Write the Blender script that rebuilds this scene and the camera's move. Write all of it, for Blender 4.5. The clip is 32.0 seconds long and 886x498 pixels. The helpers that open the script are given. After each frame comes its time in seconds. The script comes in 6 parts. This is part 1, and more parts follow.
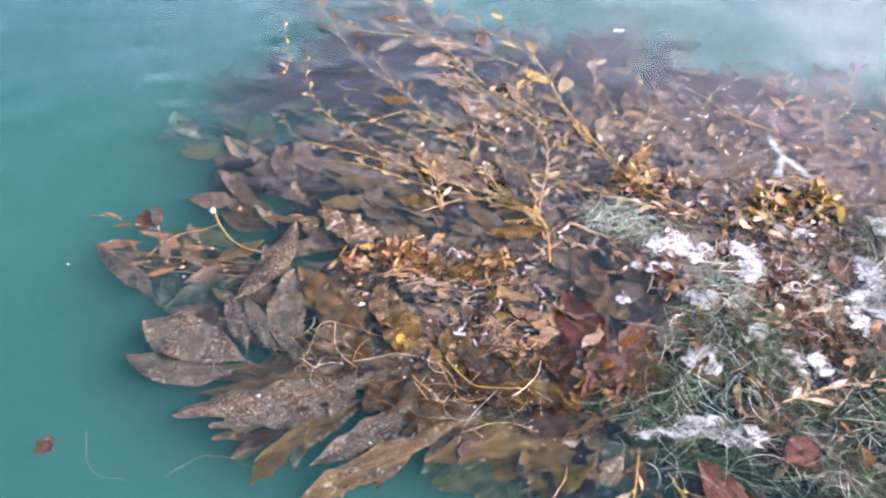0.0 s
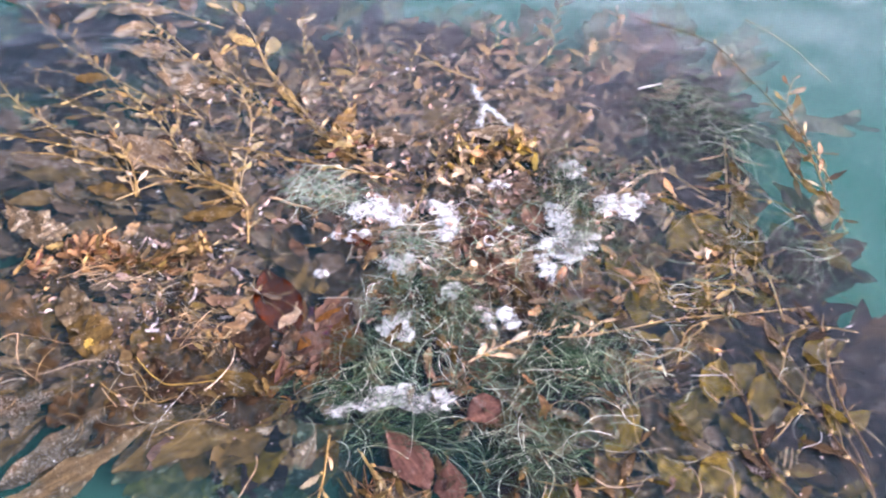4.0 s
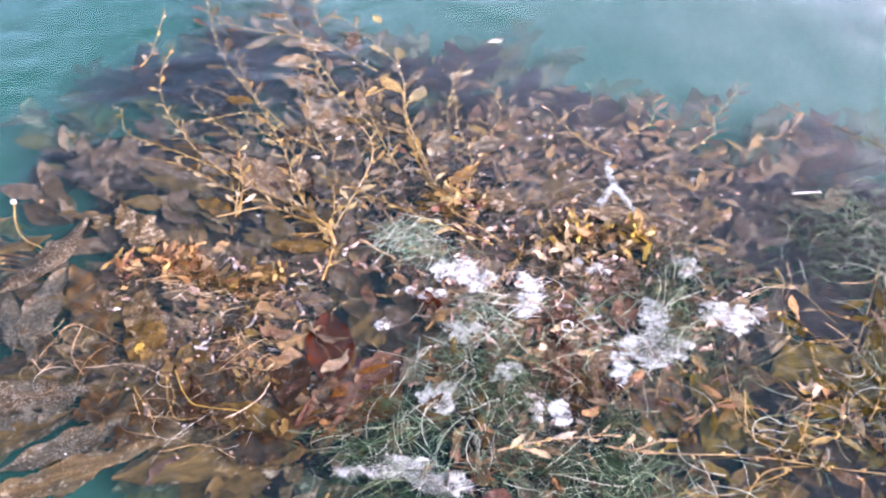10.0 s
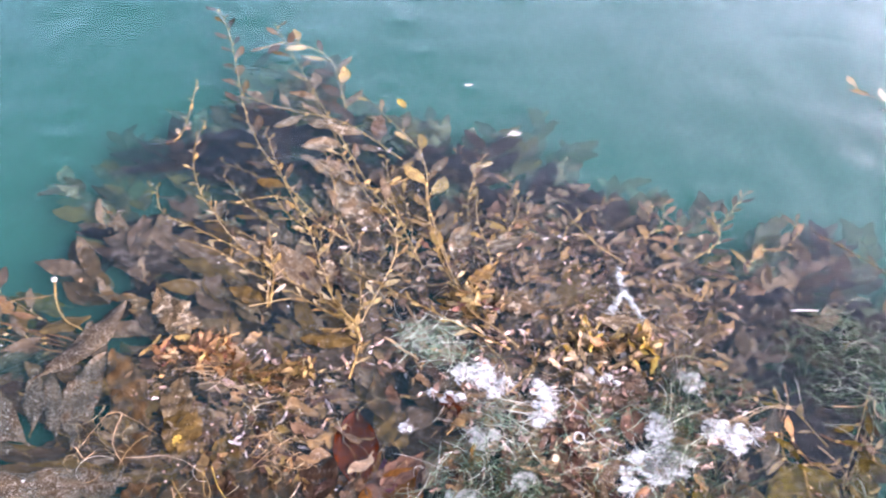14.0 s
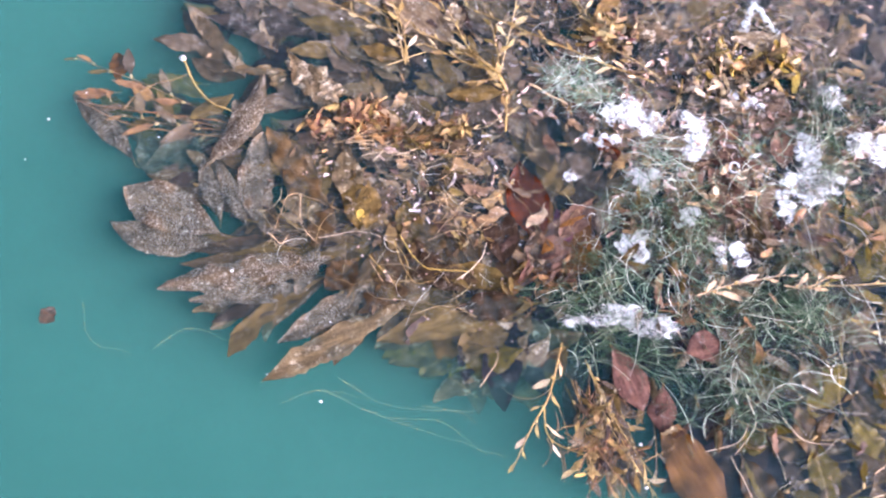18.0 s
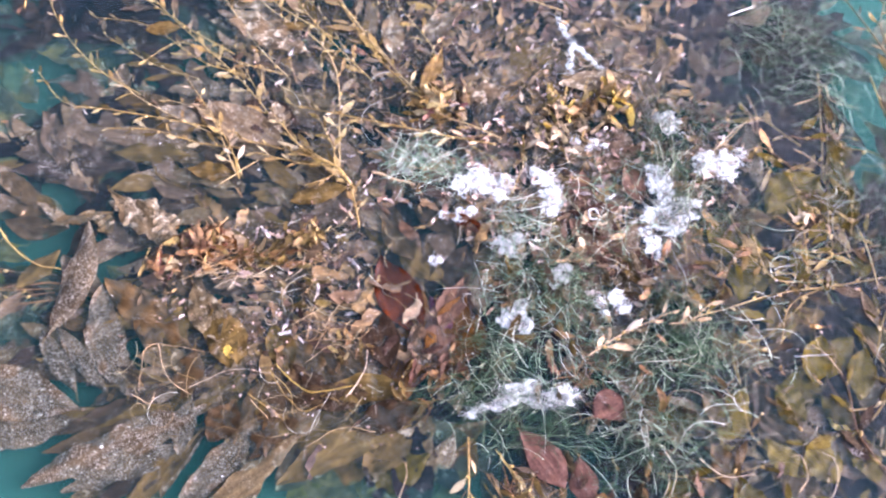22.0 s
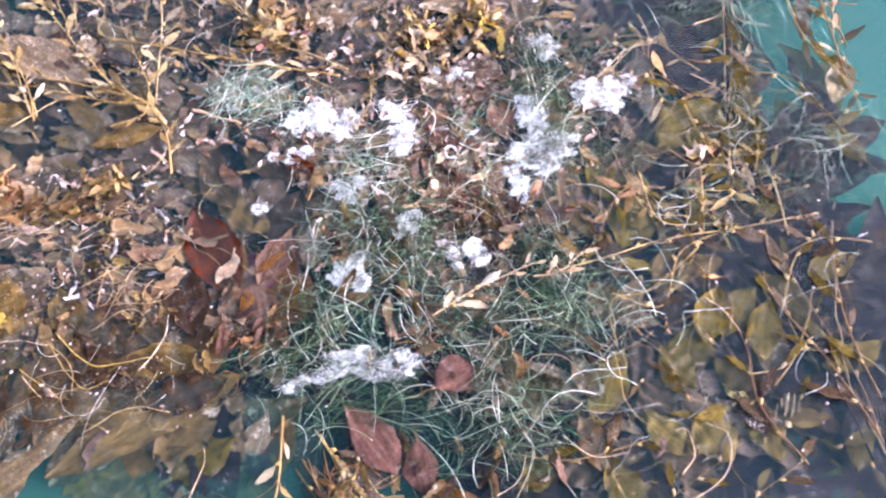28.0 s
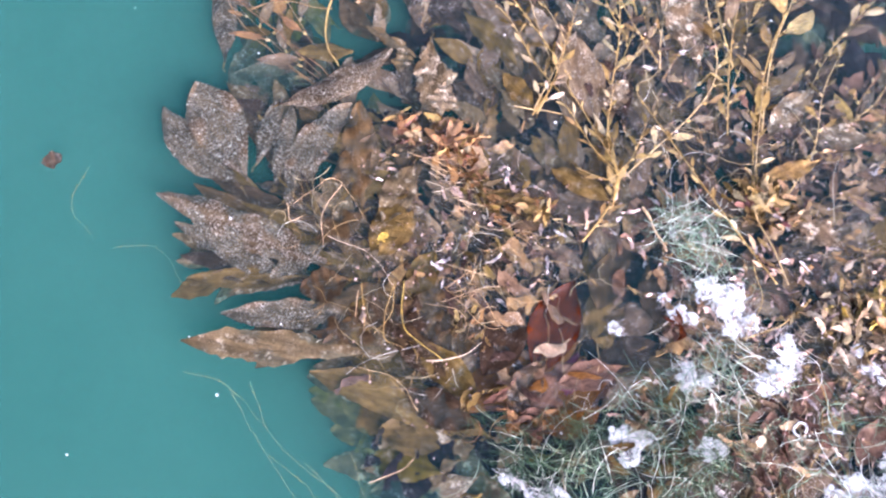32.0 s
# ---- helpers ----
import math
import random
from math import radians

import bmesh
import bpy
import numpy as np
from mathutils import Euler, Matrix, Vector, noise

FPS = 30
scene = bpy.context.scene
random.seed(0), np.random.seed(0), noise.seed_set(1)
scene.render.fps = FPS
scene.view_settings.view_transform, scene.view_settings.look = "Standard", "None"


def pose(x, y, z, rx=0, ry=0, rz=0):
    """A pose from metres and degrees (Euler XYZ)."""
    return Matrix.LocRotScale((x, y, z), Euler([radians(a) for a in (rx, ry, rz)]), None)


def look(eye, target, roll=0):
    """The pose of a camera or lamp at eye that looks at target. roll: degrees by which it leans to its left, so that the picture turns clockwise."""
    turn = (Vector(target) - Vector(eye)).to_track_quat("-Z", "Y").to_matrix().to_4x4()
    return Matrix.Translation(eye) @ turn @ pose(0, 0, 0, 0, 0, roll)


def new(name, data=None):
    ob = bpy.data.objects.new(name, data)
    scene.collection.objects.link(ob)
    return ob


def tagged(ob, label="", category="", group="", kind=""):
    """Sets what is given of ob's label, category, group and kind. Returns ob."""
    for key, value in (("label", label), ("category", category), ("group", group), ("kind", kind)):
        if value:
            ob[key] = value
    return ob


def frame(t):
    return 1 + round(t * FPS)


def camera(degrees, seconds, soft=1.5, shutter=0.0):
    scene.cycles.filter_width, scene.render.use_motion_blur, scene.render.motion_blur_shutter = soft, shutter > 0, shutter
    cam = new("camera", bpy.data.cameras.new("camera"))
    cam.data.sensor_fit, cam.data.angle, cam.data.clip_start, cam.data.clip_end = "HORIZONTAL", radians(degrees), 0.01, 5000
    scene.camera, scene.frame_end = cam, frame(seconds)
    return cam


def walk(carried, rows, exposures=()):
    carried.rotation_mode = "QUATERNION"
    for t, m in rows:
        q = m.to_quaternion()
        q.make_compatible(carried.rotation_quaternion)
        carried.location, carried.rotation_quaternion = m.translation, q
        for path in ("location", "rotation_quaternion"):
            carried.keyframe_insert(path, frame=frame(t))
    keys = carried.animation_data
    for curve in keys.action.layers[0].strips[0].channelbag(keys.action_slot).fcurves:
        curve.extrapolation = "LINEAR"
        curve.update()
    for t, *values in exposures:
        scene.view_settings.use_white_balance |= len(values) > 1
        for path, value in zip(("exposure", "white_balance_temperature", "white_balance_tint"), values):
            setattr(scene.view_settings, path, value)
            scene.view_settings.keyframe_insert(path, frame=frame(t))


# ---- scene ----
# ---- camera and its way ----
cam = camera(50.0, 32.0, soft=2.4)
PATH = [
    (0, (0.548, -1.817, 3.564), (0.062, 1.124, 0.897), -1.12),
    (0.5, (0.462, -1.708, 3.455), (0.219, 1.269, 0.795), 0.28),
    (1, (0.498, -1.771, 3.397), (0.520, 1.240, 0.764), -1.04),
    (1.5, (0.596, -1.871, 3.417), (0.818, 1.078, 0.724), -0.63),
    (2, (0.634, -1.736, 3.276), (0.864, 1.159, 0.525), 0.80),
    (2.5, (0.723, -1.737, 3.280), (0.913, 1.118, 0.484), -2.42),
    (3, (0.928, -1.851, 3.609), (1.114, 0.896, 0.707), -2.26),
    (3.5, (1.151, -1.696, 3.724), (1.409, 1.017, 0.796), 2.20),
    (5.5, (1.390, -1.321, 3.797), (1.378, 1.645, 1.113), -0.76),
    (6, (1.340, -1.247, 3.716), (1.161, 1.735, 1.056), 1.12),
    (6.5, (1.284, -1.264, 3.652), (0.895, 1.700, 0.994), 0.11),
    (7, (1.387, -1.320, 3.673), (0.809, 1.603, 1.005), 0.33),
    (7.5, (1.456, -1.199, 3.600), (0.691, 1.669, 0.919), 0.95),
    (8, (1.600, -1.313, 3.535), (0.714, 1.600, 0.941), -2.64),
    (8.5, (1.845, -1.362, 3.481), (0.926, 1.526, 0.870), -3.07),
    (9, (2.027, -1.224, 3.434), (1.184, 1.594, 0.723), 1.37),
    (9.5, (2.001, -1.194, 3.425), (1.236, 1.646, 0.713), 1.35),
    (10, (2.099, -1.247, 3.483), (1.288, 1.611, 0.805), -1.31),
    (10.5, (2.260, -1.336, 3.554), (1.443, 1.515, 0.870), -1.60),
    (11, (2.322, -1.296, 3.699), (1.543, 1.505, 0.951), 1.89),
    (11.5, (2.189, -1.217, 3.676), (1.434, 1.652, 0.994), 3.16),
    (12, (2.138, -1.324, 3.605), (1.340, 1.631, 1.030), -0.27),
    (12.5, (2.203, -1.394, 3.601), (1.376, 1.534, 1.003), -0.65),
    (13, (2.146, -1.295, 3.701), (1.381, 1.587, 1.035), 2.56),
    (13.5, (1.982, -1.212, 3.926), (1.231, 1.737, 1.330), 2.94),
    (15.5, (1.484, -1.168, 4.466), (0.813, 1.163, 1.285), 0.13),
    (16, (1.333, -1.152, 4.593), (0.717, 0.927, 1.231), -0.82),
    (16.5, (1.159, -1.077, 4.596), (0.635, 0.739, 1.071), 0.47),
    (17, (0.921, -1.019, 4.469), (0.398, 0.793, 0.942), 0.69),
    (17.5, (0.753, -1.018, 4.569), (0.295, 0.756, 1.013), -1.93),
    (18, (0.733, -0.943, 4.652), (0.380, 0.766, 1.053), -1.62),
    (18.5, (0.622, -0.762, 4.544), (0.290, 0.974, 0.956), -0.63),
    (19, (0.636, -0.675, 4.501), (0.422, 1.115, 0.930), -2.20),
    (19.5, (0.612, -0.694, 4.587), (0.530, 1.064, 0.996), -2.20),
    (20, (0.616, -0.675, 4.616), (0.625, 1.071, 1.017), 0.53),
    (20.5, (0.722, -0.629, 4.624), (0.882, 1.101, 1.021), 0.80),
    (21, (0.663, -0.590, 4.726), (0.841, 1.111, 1.110), 0.35),
    (21.5, (0.656, -0.525, 4.733), (0.841, 1.198, 1.127), -0.12),
    (22, (0.665, -0.474, 4.625), (0.883, 1.348, 1.071), 1.99),
    (22.5, (0.598, -0.437, 4.475), (0.823, 1.519, 0.994), 1.83),
    (23, (0.547, -0.363, 4.336), (0.711, 1.626, 0.869), -1.56),
    (23.5, (0.556, -0.361, 4.246), (0.683, 1.574, 0.747), -2.94),
    (24, (0.632, -0.353, 4.048), (0.809, 1.517, 0.516), -1.68),
    (24.5, (0.675, -0.342, 3.835), (0.902, 1.543, 0.314), 0.28),
    (25, (0.678, -0.352, 3.805), (0.923, 1.541, 0.290), -1.13),
    (25.5, (0.763, -0.370, 3.753), (1.018, 1.492, 0.222), -1.28),
    (26, (0.929, -0.344, 3.656), (1.192, 1.467, 0.100), 0.06),
    (26.5, (1.050, -0.311, 3.607), (1.341, 1.469, 0.037), 0.42),
    (28.5, (1.539, -0.458, 3.804), (1.637, 1.417, 0.272), 0.69),
    (29, (1.498, -0.433, 3.807), (1.373, 1.434, 0.271), 1.83),
    (29.5, (1.475, -0.458, 3.888), (1.152, 1.414, 0.368), 1.63),
    (30, (1.465, -0.404, 3.938), (0.932, 1.420, 0.418), 0.77),
    (30.5, (1.423, -0.310, 3.999), (0.719, 1.434, 0.469), 1.30),
    (31, (1.476, -0.204, 4.146), (0.627, 1.398, 0.580), 1.25),
    (31.5, (1.501, -0.025, 4.223), (0.541, 1.399, 0.610), 1.08),
    (32, (1.364, 0.121, 4.193), (0.216, 1.362, 0.567), 1.72),
]
walk(cam, [(t, look(eye, target, roll)) for t, eye, target, roll in PATH], [(0, 0.76, 4940, 14), (13.5, 0.76, 4940, 14), (16, 1.00, 4960, 13), (18, 1.02, 4800, 14), (23, 1.02, 4740, 14), (32, 1.00, 4720, 14)])

# ---- sky and sun: bright haze ----
SUN_EL, SUN_AZ = 42.0, 100.0
world = bpy.data.worlds.new("hazy_sky")
scene.world = world
world.use_nodes = True
wn, wl = world.node_tree.nodes, world.node_tree.links
sky = wn.new("ShaderNodeTexSky")
sky.sky_type, sky.sun_disc = "NISHITA", False
sky.sun_elevation, sky.sun_rotation = radians(SUN_EL), radians(SUN_AZ)
sky.dust_density, sky.air_density, sky.ozone_density = 7.0, 1.0, 1.0
haze = wn.new("ShaderNodeHueSaturation")
haze.inputs["Saturation"].default_value = 0.45
wl.new(sky.outputs[0], haze.inputs["Color"])
way, drift, bank, veil = wn.new("ShaderNodeTexCoord"), wn.new("ShaderNodeTexNoise"), wn.new("ShaderNodeValToRGB"), wn.new("ShaderNodeMix")
drift.inputs["Scale"].default_value, drift.inputs["Detail"].default_value, drift.inputs["Roughness"].default_value = 2.6, 5.0, 0.55
bank.color_ramp.elements[0].position, bank.color_ramp.elements[0].color = 0.40, (0.55, 0.60, 0.66, 1)
bank.color_ramp.elements[1].position, bank.color_ramp.elements[1].color = 0.58, (1.45, 1.42, 1.40, 1)
veil.data_type, veil.blend_type = "RGBA", "MULTIPLY"
veil.inputs[0].default_value = 1.0
wl.new(way.outputs["Generated"], drift.inputs["Vector"])
wl.new(drift.outputs["Fac"], bank.inputs[0])
wl.new(haze.outputs[0], veil.inputs[6])
wl.new(bank.outputs[0], veil.inputs[7])
height, low, thick = wn.new("ShaderNodeSeparateXYZ"), wn.new("ShaderNodeValToRGB"), wn.new("ShaderNodeMix")
low.color_ramp.elements.new(0.58)
for stop, (at, colour) in zip(low.color_ramp.elements, ((0.38, (12.8, 10.3, 9.4, 1)), (0.58, (4.0, 3.4, 3.3, 1)), (0.84, (0.65, 0.70, 0.88, 1)))):
    stop.position, stop.color = at, colour
thick.data_type, thick.blend_type = "RGBA", "MULTIPLY"
thick.inputs[0].default_value = 1.0
wl.new(way.outputs["Generated"], height.inputs[0])
wl.new(height.outputs["Z"], low.inputs[0])
wl.new(veil.outputs[2], thick.inputs[6])
wl.new(low.outputs[0], thick.inputs[7])
# the haze is brighter and warmer towards the sun
side, glow, lit = wn.new("ShaderNodeMath"), wn.new("ShaderNodeValToRGB"), wn.new("ShaderNodeMix")
side.operation, side.inputs[1].default_value, side.inputs[2].default_value = "MULTIPLY_ADD", 0.5, 0.5
glow.color_ramp.elements[0].position, glow.color_ramp.elements[0].color = 0.26, (0.36, 0.43, 0.48, 1)
glow.color_ramp.elements[1].position, glow.color_ramp.elements[1].color = 0.64, (1.18, 1.03, 0.96, 1)
lit.data_type, lit.blend_type = "RGBA", "MULTIPLY"
lit.inputs[0].default_value = 1.0
wl.new(height.outputs["X"], side.inputs[0])
wl.new(side.outputs[0], glow.inputs[0])
wl.new(thick.outputs[2], lit.inputs[6])
wl.new(glow.outputs[0], lit.inputs[7])
wl.new(lit.outputs[2], wn["Background"].inputs["Color"])
wn["Background"].inputs["Strength"].default_value = 0.15
sun = new("sun", bpy.data.lights.new("sun", "SUN"))
sun.data.energy, sun.data.angle, sun.data.color = 0.7, radians(12), (1.0, 0.98, 0.94)
sun_dir = Vector((math.sin(radians(SUN_AZ)) * math.cos(radians(SUN_EL)), math.cos(radians(SUN_AZ)) * math.cos(radians(SUN_EL)), math.sin(radians(SUN_EL))))
sun.matrix_world = look(sun_dir * 30, (0, 0, 0))


# ---- materials ----
def nodes_of(name):
    m = bpy.data.materials.new(name)
    m.use_nodes = True
    return m, m.node_tree.nodes, m.node_tree.links


def ramp(n, l, source, stops):
    r = n.new("ShaderNodeValToRGB")
    e = r.color_ramp.elements
    while len(e) < len(stops):
        e.new(0.5)
    for k, (at, c) in enumerate(stops):
        e[k].position, e[k].color = at, (*c, 1)
    l.new(source, r.inputs[0])
    return r.outputs[0]


def noise_of(n, l, scale, detail=4.0, coord="Object", rough=0.6):
    tc, t = n.new("ShaderNodeTexCoord"), n.new("ShaderNodeTexNoise")
    t.inputs["Scale"].default_value, t.inputs["Detail"].default_value, t.inputs["Roughness"].default_value = scale, detail, rough
    if coord == "World":
        g = n.new("ShaderNodeNewGeometry")
        l.new(g.outputs["Position"], t.inputs["Vector"])
    else:
        l.new(tc.outputs[coord], t.inputs["Vector"])
    return t.outputs["Fac"]


def mixed(n, l, fac, a, b, how="MIX"):
    m = n.new("ShaderNodeMix")
    m.data_type, m.blend_type = "RGBA", how
    for socket, v in ((m.inputs[0], fac), (m.inputs[6], a), (m.inputs[7], b)):
        if isinstance(v, (int, float)):
            socket.default_value = v
        elif isinstance(v, tuple):
            socket.default_value = (*v, 1)
        else:
            l.new(v, socket)
    return m.outputs[2]


def random_of(n, island=False):
    if island:
        return n.new("ShaderNodeNewGeometry").outputs["Random Per Island"]
    return n.new("ShaderNodeObjectInfo").outputs["Random"]


def weed(name, stops, speck=0.0, rough=0.38, see=0.25, island=False, speck_colour=(0.42, 0.39, 0.35), speck_scale=150.0, patch=0.0, gloss=0.16, patch_scale=22.0):
    """A wet leaf of the sea: a colour of its own for each piece, blotches, fine grain, crusts of white animals, and some light let through."""
    m, n, l = nodes_of(name)
    p = n["Principled BSDF"]
    own = ramp(n, l, random_of(n, island), stops)
    blotch = ramp(n, l, noise_of(n, l, 9.0, 5.0, "World"), [(0.3, (0.55, 0.5, 0.45)), (0.55, (1.0, 1.0, 1.0)), (0.75, (1.35, 1.25, 1.05))])
    grain = ramp(n, l, noise_of(n, l, 70.0, 3.0, "World"), [(0.35, (0.7, 0.68, 0.66)), (0.65, (1.2, 1.2, 1.18))])
    c = mixed(n, l, 0.85, mixed(n, l, 0.9, own, blotch, "MULTIPLY"), grain, "MULTIPLY")
    # wrinkles that run along the leaf
    along, stretch, wrinkle = n.new("ShaderNodeTexCoord"), n.new("ShaderNodeMapping"), n.new("ShaderNodeTexNoise")
    stretch.inputs["Scale"].default_value = (5.0, 34.0, 5.0)
    wrinkle.inputs["Scale"].default_value, wrinkle.inputs["Detail"].default_value, wrinkle.inputs["Distortion"].default_value = 1.0, 3.0, 0.6
    l.new(along.outputs["Object"], stretch.inputs["Vector"])
    l.new(stretch.outputs[0], wrinkle.inputs["Vector"])
    c = mixed(n, l, 0.8, c, ramp(n, l, wrinkle.outputs["Fac"], [(0.36, (0.62, 0.60, 0.62)), (0.52, (1.0, 1.0, 1.0)), (0.66, (1.42, 1.40, 1.34))]), "MULTIPLY")
    if speck > 0:
        g, v = n.new("ShaderNodeNewGeometry"), n.new("ShaderNodeTexVoronoi")
        v.inputs["Scale"].default_value = speck_scale
        l.new(g.outputs["Position"], v.inputs["Vector"])
        v2 = n.new("ShaderNodeTexVoronoi")
        v2.inputs["Scale"].default_value = speck_scale * 1.7
        l.new(g.outputs["Position"], v2.inputs["Vector"])
        big = ramp(n, l, v.outputs["Distance"], [(0.16, (0.95, 0.95, 0.95)), (0.34, (0, 0, 0))])
        fine = ramp(n, l, v2.outputs["Distance"], [(0.14, (0.95, 0.95, 0.95)), (0.36, (0, 0, 0))])
        dots = mixed(n, l, noise_of(n, l, 30.0, 3.0, "World"), big, fine)
        where = ramp(n, l, noise_of(n, l, 14.0, 4.0, "World"), [(0.62 - 0.35 * speck, (0, 0, 0)), (0.75 - 0.25 * speck, (1, 1, 1))])
        c = mixed(n, l, mixed(n, l, 1.0, dots, where, "MULTIPLY"), c, speck_colour)
    if patch > 0:
        crust = ramp(n, l, noise_of(n, l, patch_scale, 6.0, "World", 0.75), [(0.62 - 0.3 * patch, (0, 0, 0)), (0.68 - 0.2 * patch, (0.8, 0.8, 0.8))])
        c = mixed(n, l, crust, c, speck_colour)
    soak = n.new("ShaderNodeHueSaturation")
    soak.inputs["Saturation"].default_value = 1.08
    l.new(mixed(n, l, 1.0, c, (0.93, 0.985, 0.99), "MULTIPLY"), soak.inputs["Color"])
    c = soak.outputs[0]
    l.new(c, p.inputs["Base Color"])
    p.inputs["Roughness"].default_value = rough
    p.inputs["Specular IOR Level"].default_value = gloss
    b = n.new("ShaderNodeBump")
    b.inputs["Strength"].default_value, b.inputs["Distance"].default_value = 0.5, 0.004
    l.new(noise_of(n, l, 60.0, 4.0, "World"), b.inputs["Height"])
    fold = n.new("ShaderNodeBump")
    fold.inputs["Strength"].default_value, fold.inputs["Distance"].default_value = 0.6, 0.01
    l.new(wrinkle.outputs["Fac"], fold.inputs["Height"])
    l.new(b.outputs[0], fold.inputs["Normal"])
    l.new(fold.outputs[0], p.inputs["Normal"])
    if see > 0:
        t, mx = n.new("ShaderNodeBsdfTranslucent"), n.new("ShaderNodeMixShader")
        l.new(c, t.inputs["Color"])
        mx.inputs[0].default_value = see
        l.new(p.outputs[0], mx.inputs[1])
        l.new(t.outputs[0], mx.inputs[2])
        l.new(mx.outputs[0], n["Material Output"].inputs[0])
    return m


BROWN = weed("brown_kelp", [(0.0, (0.014, 0.009, 0.008)), (0.25, (0.034, 0.025, 0.018)), (0.5, (0.057, 0.041, 0.028)), (0.75, (0.080, 0.061, 0.038)), (1.0, (0.115, 0.089, 0.061))], speck=0.45, speck_scale=75, rough=0.34, gloss=0.03)
OLIVE = weed("olive_kelp", [(0.0, (0.052, 0.037, 0.014)), (0.5, (0.074, 0.052, 0.021)), (1.0, (0.044, 0.030, 0.012))], speck=0.2, see=0.3, rough=0.3, gloss=0.03)
GOLD = weed("golden_kelp", [(0.0, (0.194, 0.142, 0.050)), (0.4, (0.126, 0.082, 0.033)), (0.7, (0.230, 0.176, 0.075)), (1.0, (0.252, 0.211, 0.138))], see=0.3)
YELLOW = weed("yellow_kelp", [(0.0, (0.240, 0.167, 0.036)), (1.0, (0.304, 0.230, 0.066))], see=0.3)
CRUSTED = weed("crusted_kelp", [(0.0, (0.024, 0.018, 0.011)), (1.0, (0.038, 0.029, 0.018))], speck=1.0, rough=0.5, speck_scale=78, see=0.1, patch=0.1, patch_scale=45.0, speck_colour=(0.235, 0.222, 0.188), gloss=0.03)
PALE = weed("pale_kelp", [(0.0, (0.041, 0.030, 0.017)), (1.0, (0.061, 0.047, 0.026))], speck=0.5, rough=0.45, patch=0.25, speck_colour=(0.165, 0.142, 0.102), gloss=0.03)
RED = weed("red_weed", [(0.0, (0.081, 0.034, 0.024)), (0.4, (0.129, 0.067, 0.034)), (0.7, (0.167, 0.115, 0.062)), (1.0, (0.097, 0.039, 0.047))], see=0.25)
DARK_RED = weed("dark_red_weed", [(0.0, (0.030, 0.008, 0.004)), (1.0, (0.042, 0.013, 0.005))], see=0.3, rough=0.25, gloss=0.05)
RUSSET = weed("russet_weed", [(0.0, (0.055, 0.025, 0.009)), (0.5, (0.077, 0.042, 0.014)), (1.0, (0.053, 0.022, 0.009))], see=0.35, rough=0.28, gloss=0.03)
MAROON = weed("maroon_kelp", [(0.0, (0.043, 0.023, 0.018)), (1.0, (0.077, 0.050, 0.036))], speck=0.15, rough=0.28, gloss=0.03)
CLARET = weed("claret_kelp", [(0.0, (0.047, 0.025, 0.020)), (1.0, (0.066, 0.038, 0.030))], speck=0.15, rough=0.28, gloss=0.05)
PURPLE = weed("purple_weed", [(0.0, (0.050, 0.015, 0.024)), (1.0, (0.070, 0.024, 0.034))])
STIPE = weed("golden_stipe", [(0.0, (0.155, 0.105, 0.035)), (0.5, (0.205, 0.148, 0.056)), (1.0, (0.255, 0.195, 0.105))], see=0.0)
RUST = weed("rust_stipe", [(0.0, (0.095, 0.050, 0.022)), (1.0, (0.132, 0.080, 0.034))], see=0.0)
CREAM = weed("bleached_stem", [(0.0, (0.240, 0.168, 0.096)), (0.6, (0.288, 0.220, 0.144)), (1.0, (0.352, 0.296, 0.224))], see=0.0, rough=0.5)
LITTER = weed("leaf_scraps", [(0.0, (0.123, 0.073, 0.029)), (0.3, (0.174, 0.119, 0.059)), (0.55, (0.077, 0.042, 0.029)), (0.8, (0.160, 0.131, 0.099)), (1.0, (0.231, 0.230, 0.245))], see=0.2, island=True, rough=0.45)
LEAF_LITTER = weed("brown_leaf_litter", [(0.0, (0.020, 0.013, 0.011)), (0.3, (0.047, 0.030, 0.022)), (0.6, (0.077, 0.053, 0.033)), (0.85, (0.117, 0.080, 0.037)), (1.0, (0.162, 0.122, 0.088))], speck=0.3, speck_scale=110, see=0.2, island=True, rough=0.36, gloss=0.03)
THREADS = weed("wiry_threads", [(0.0, (0.099, 0.064, 0.024)), (0.35, (0.162, 0.118, 0.050)), (0.7, (0.225, 0.201, 0.132)), (1.0, (0.378, 0.392, 0.385))], see=0.0, island=True, rough=0.5)
RED_TANGLE = weed("red_ribbons", [(0.0, (0.072, 0.032, 0.020)), (0.35, (0.136, 0.072, 0.033)), (0.7, (0.196, 0.135, 0.062)), (1.0, (0.111, 0.052, 0.040))], see=0.0, island=True, rough=0.35)
WET_BROWN = weed("wet_brown_kelp", [(0.0, (0.014, 0.009, 0.007)), (0.5, (0.029, 0.020, 0.011)), (1.0, (0.048, 0.032, 0.016))], speck=0.4, speck_scale=80, speck_colour=(0.19, 0.17, 0.14), rough=0.3, gloss=0.03)
SHREDS = weed("bleached_shreds", [(0.0, (0.143, 0.094, 0.071)), (0.4, (0.203, 0.150, 0.124)), (0.75, (0.247, 0.203, 0.184)), (1.0, (0.300, 0.277, 0.270))], see=0.15, island=True, rough=0.5)
DULL_GOLD = weed("dull_gold_kelp", [(0.0, (0.081, 0.059, 0.018)), (0.5, (0.115, 0.084, 0.026)), (1.0, (0.148, 0.112, 0.060))], see=0.2)
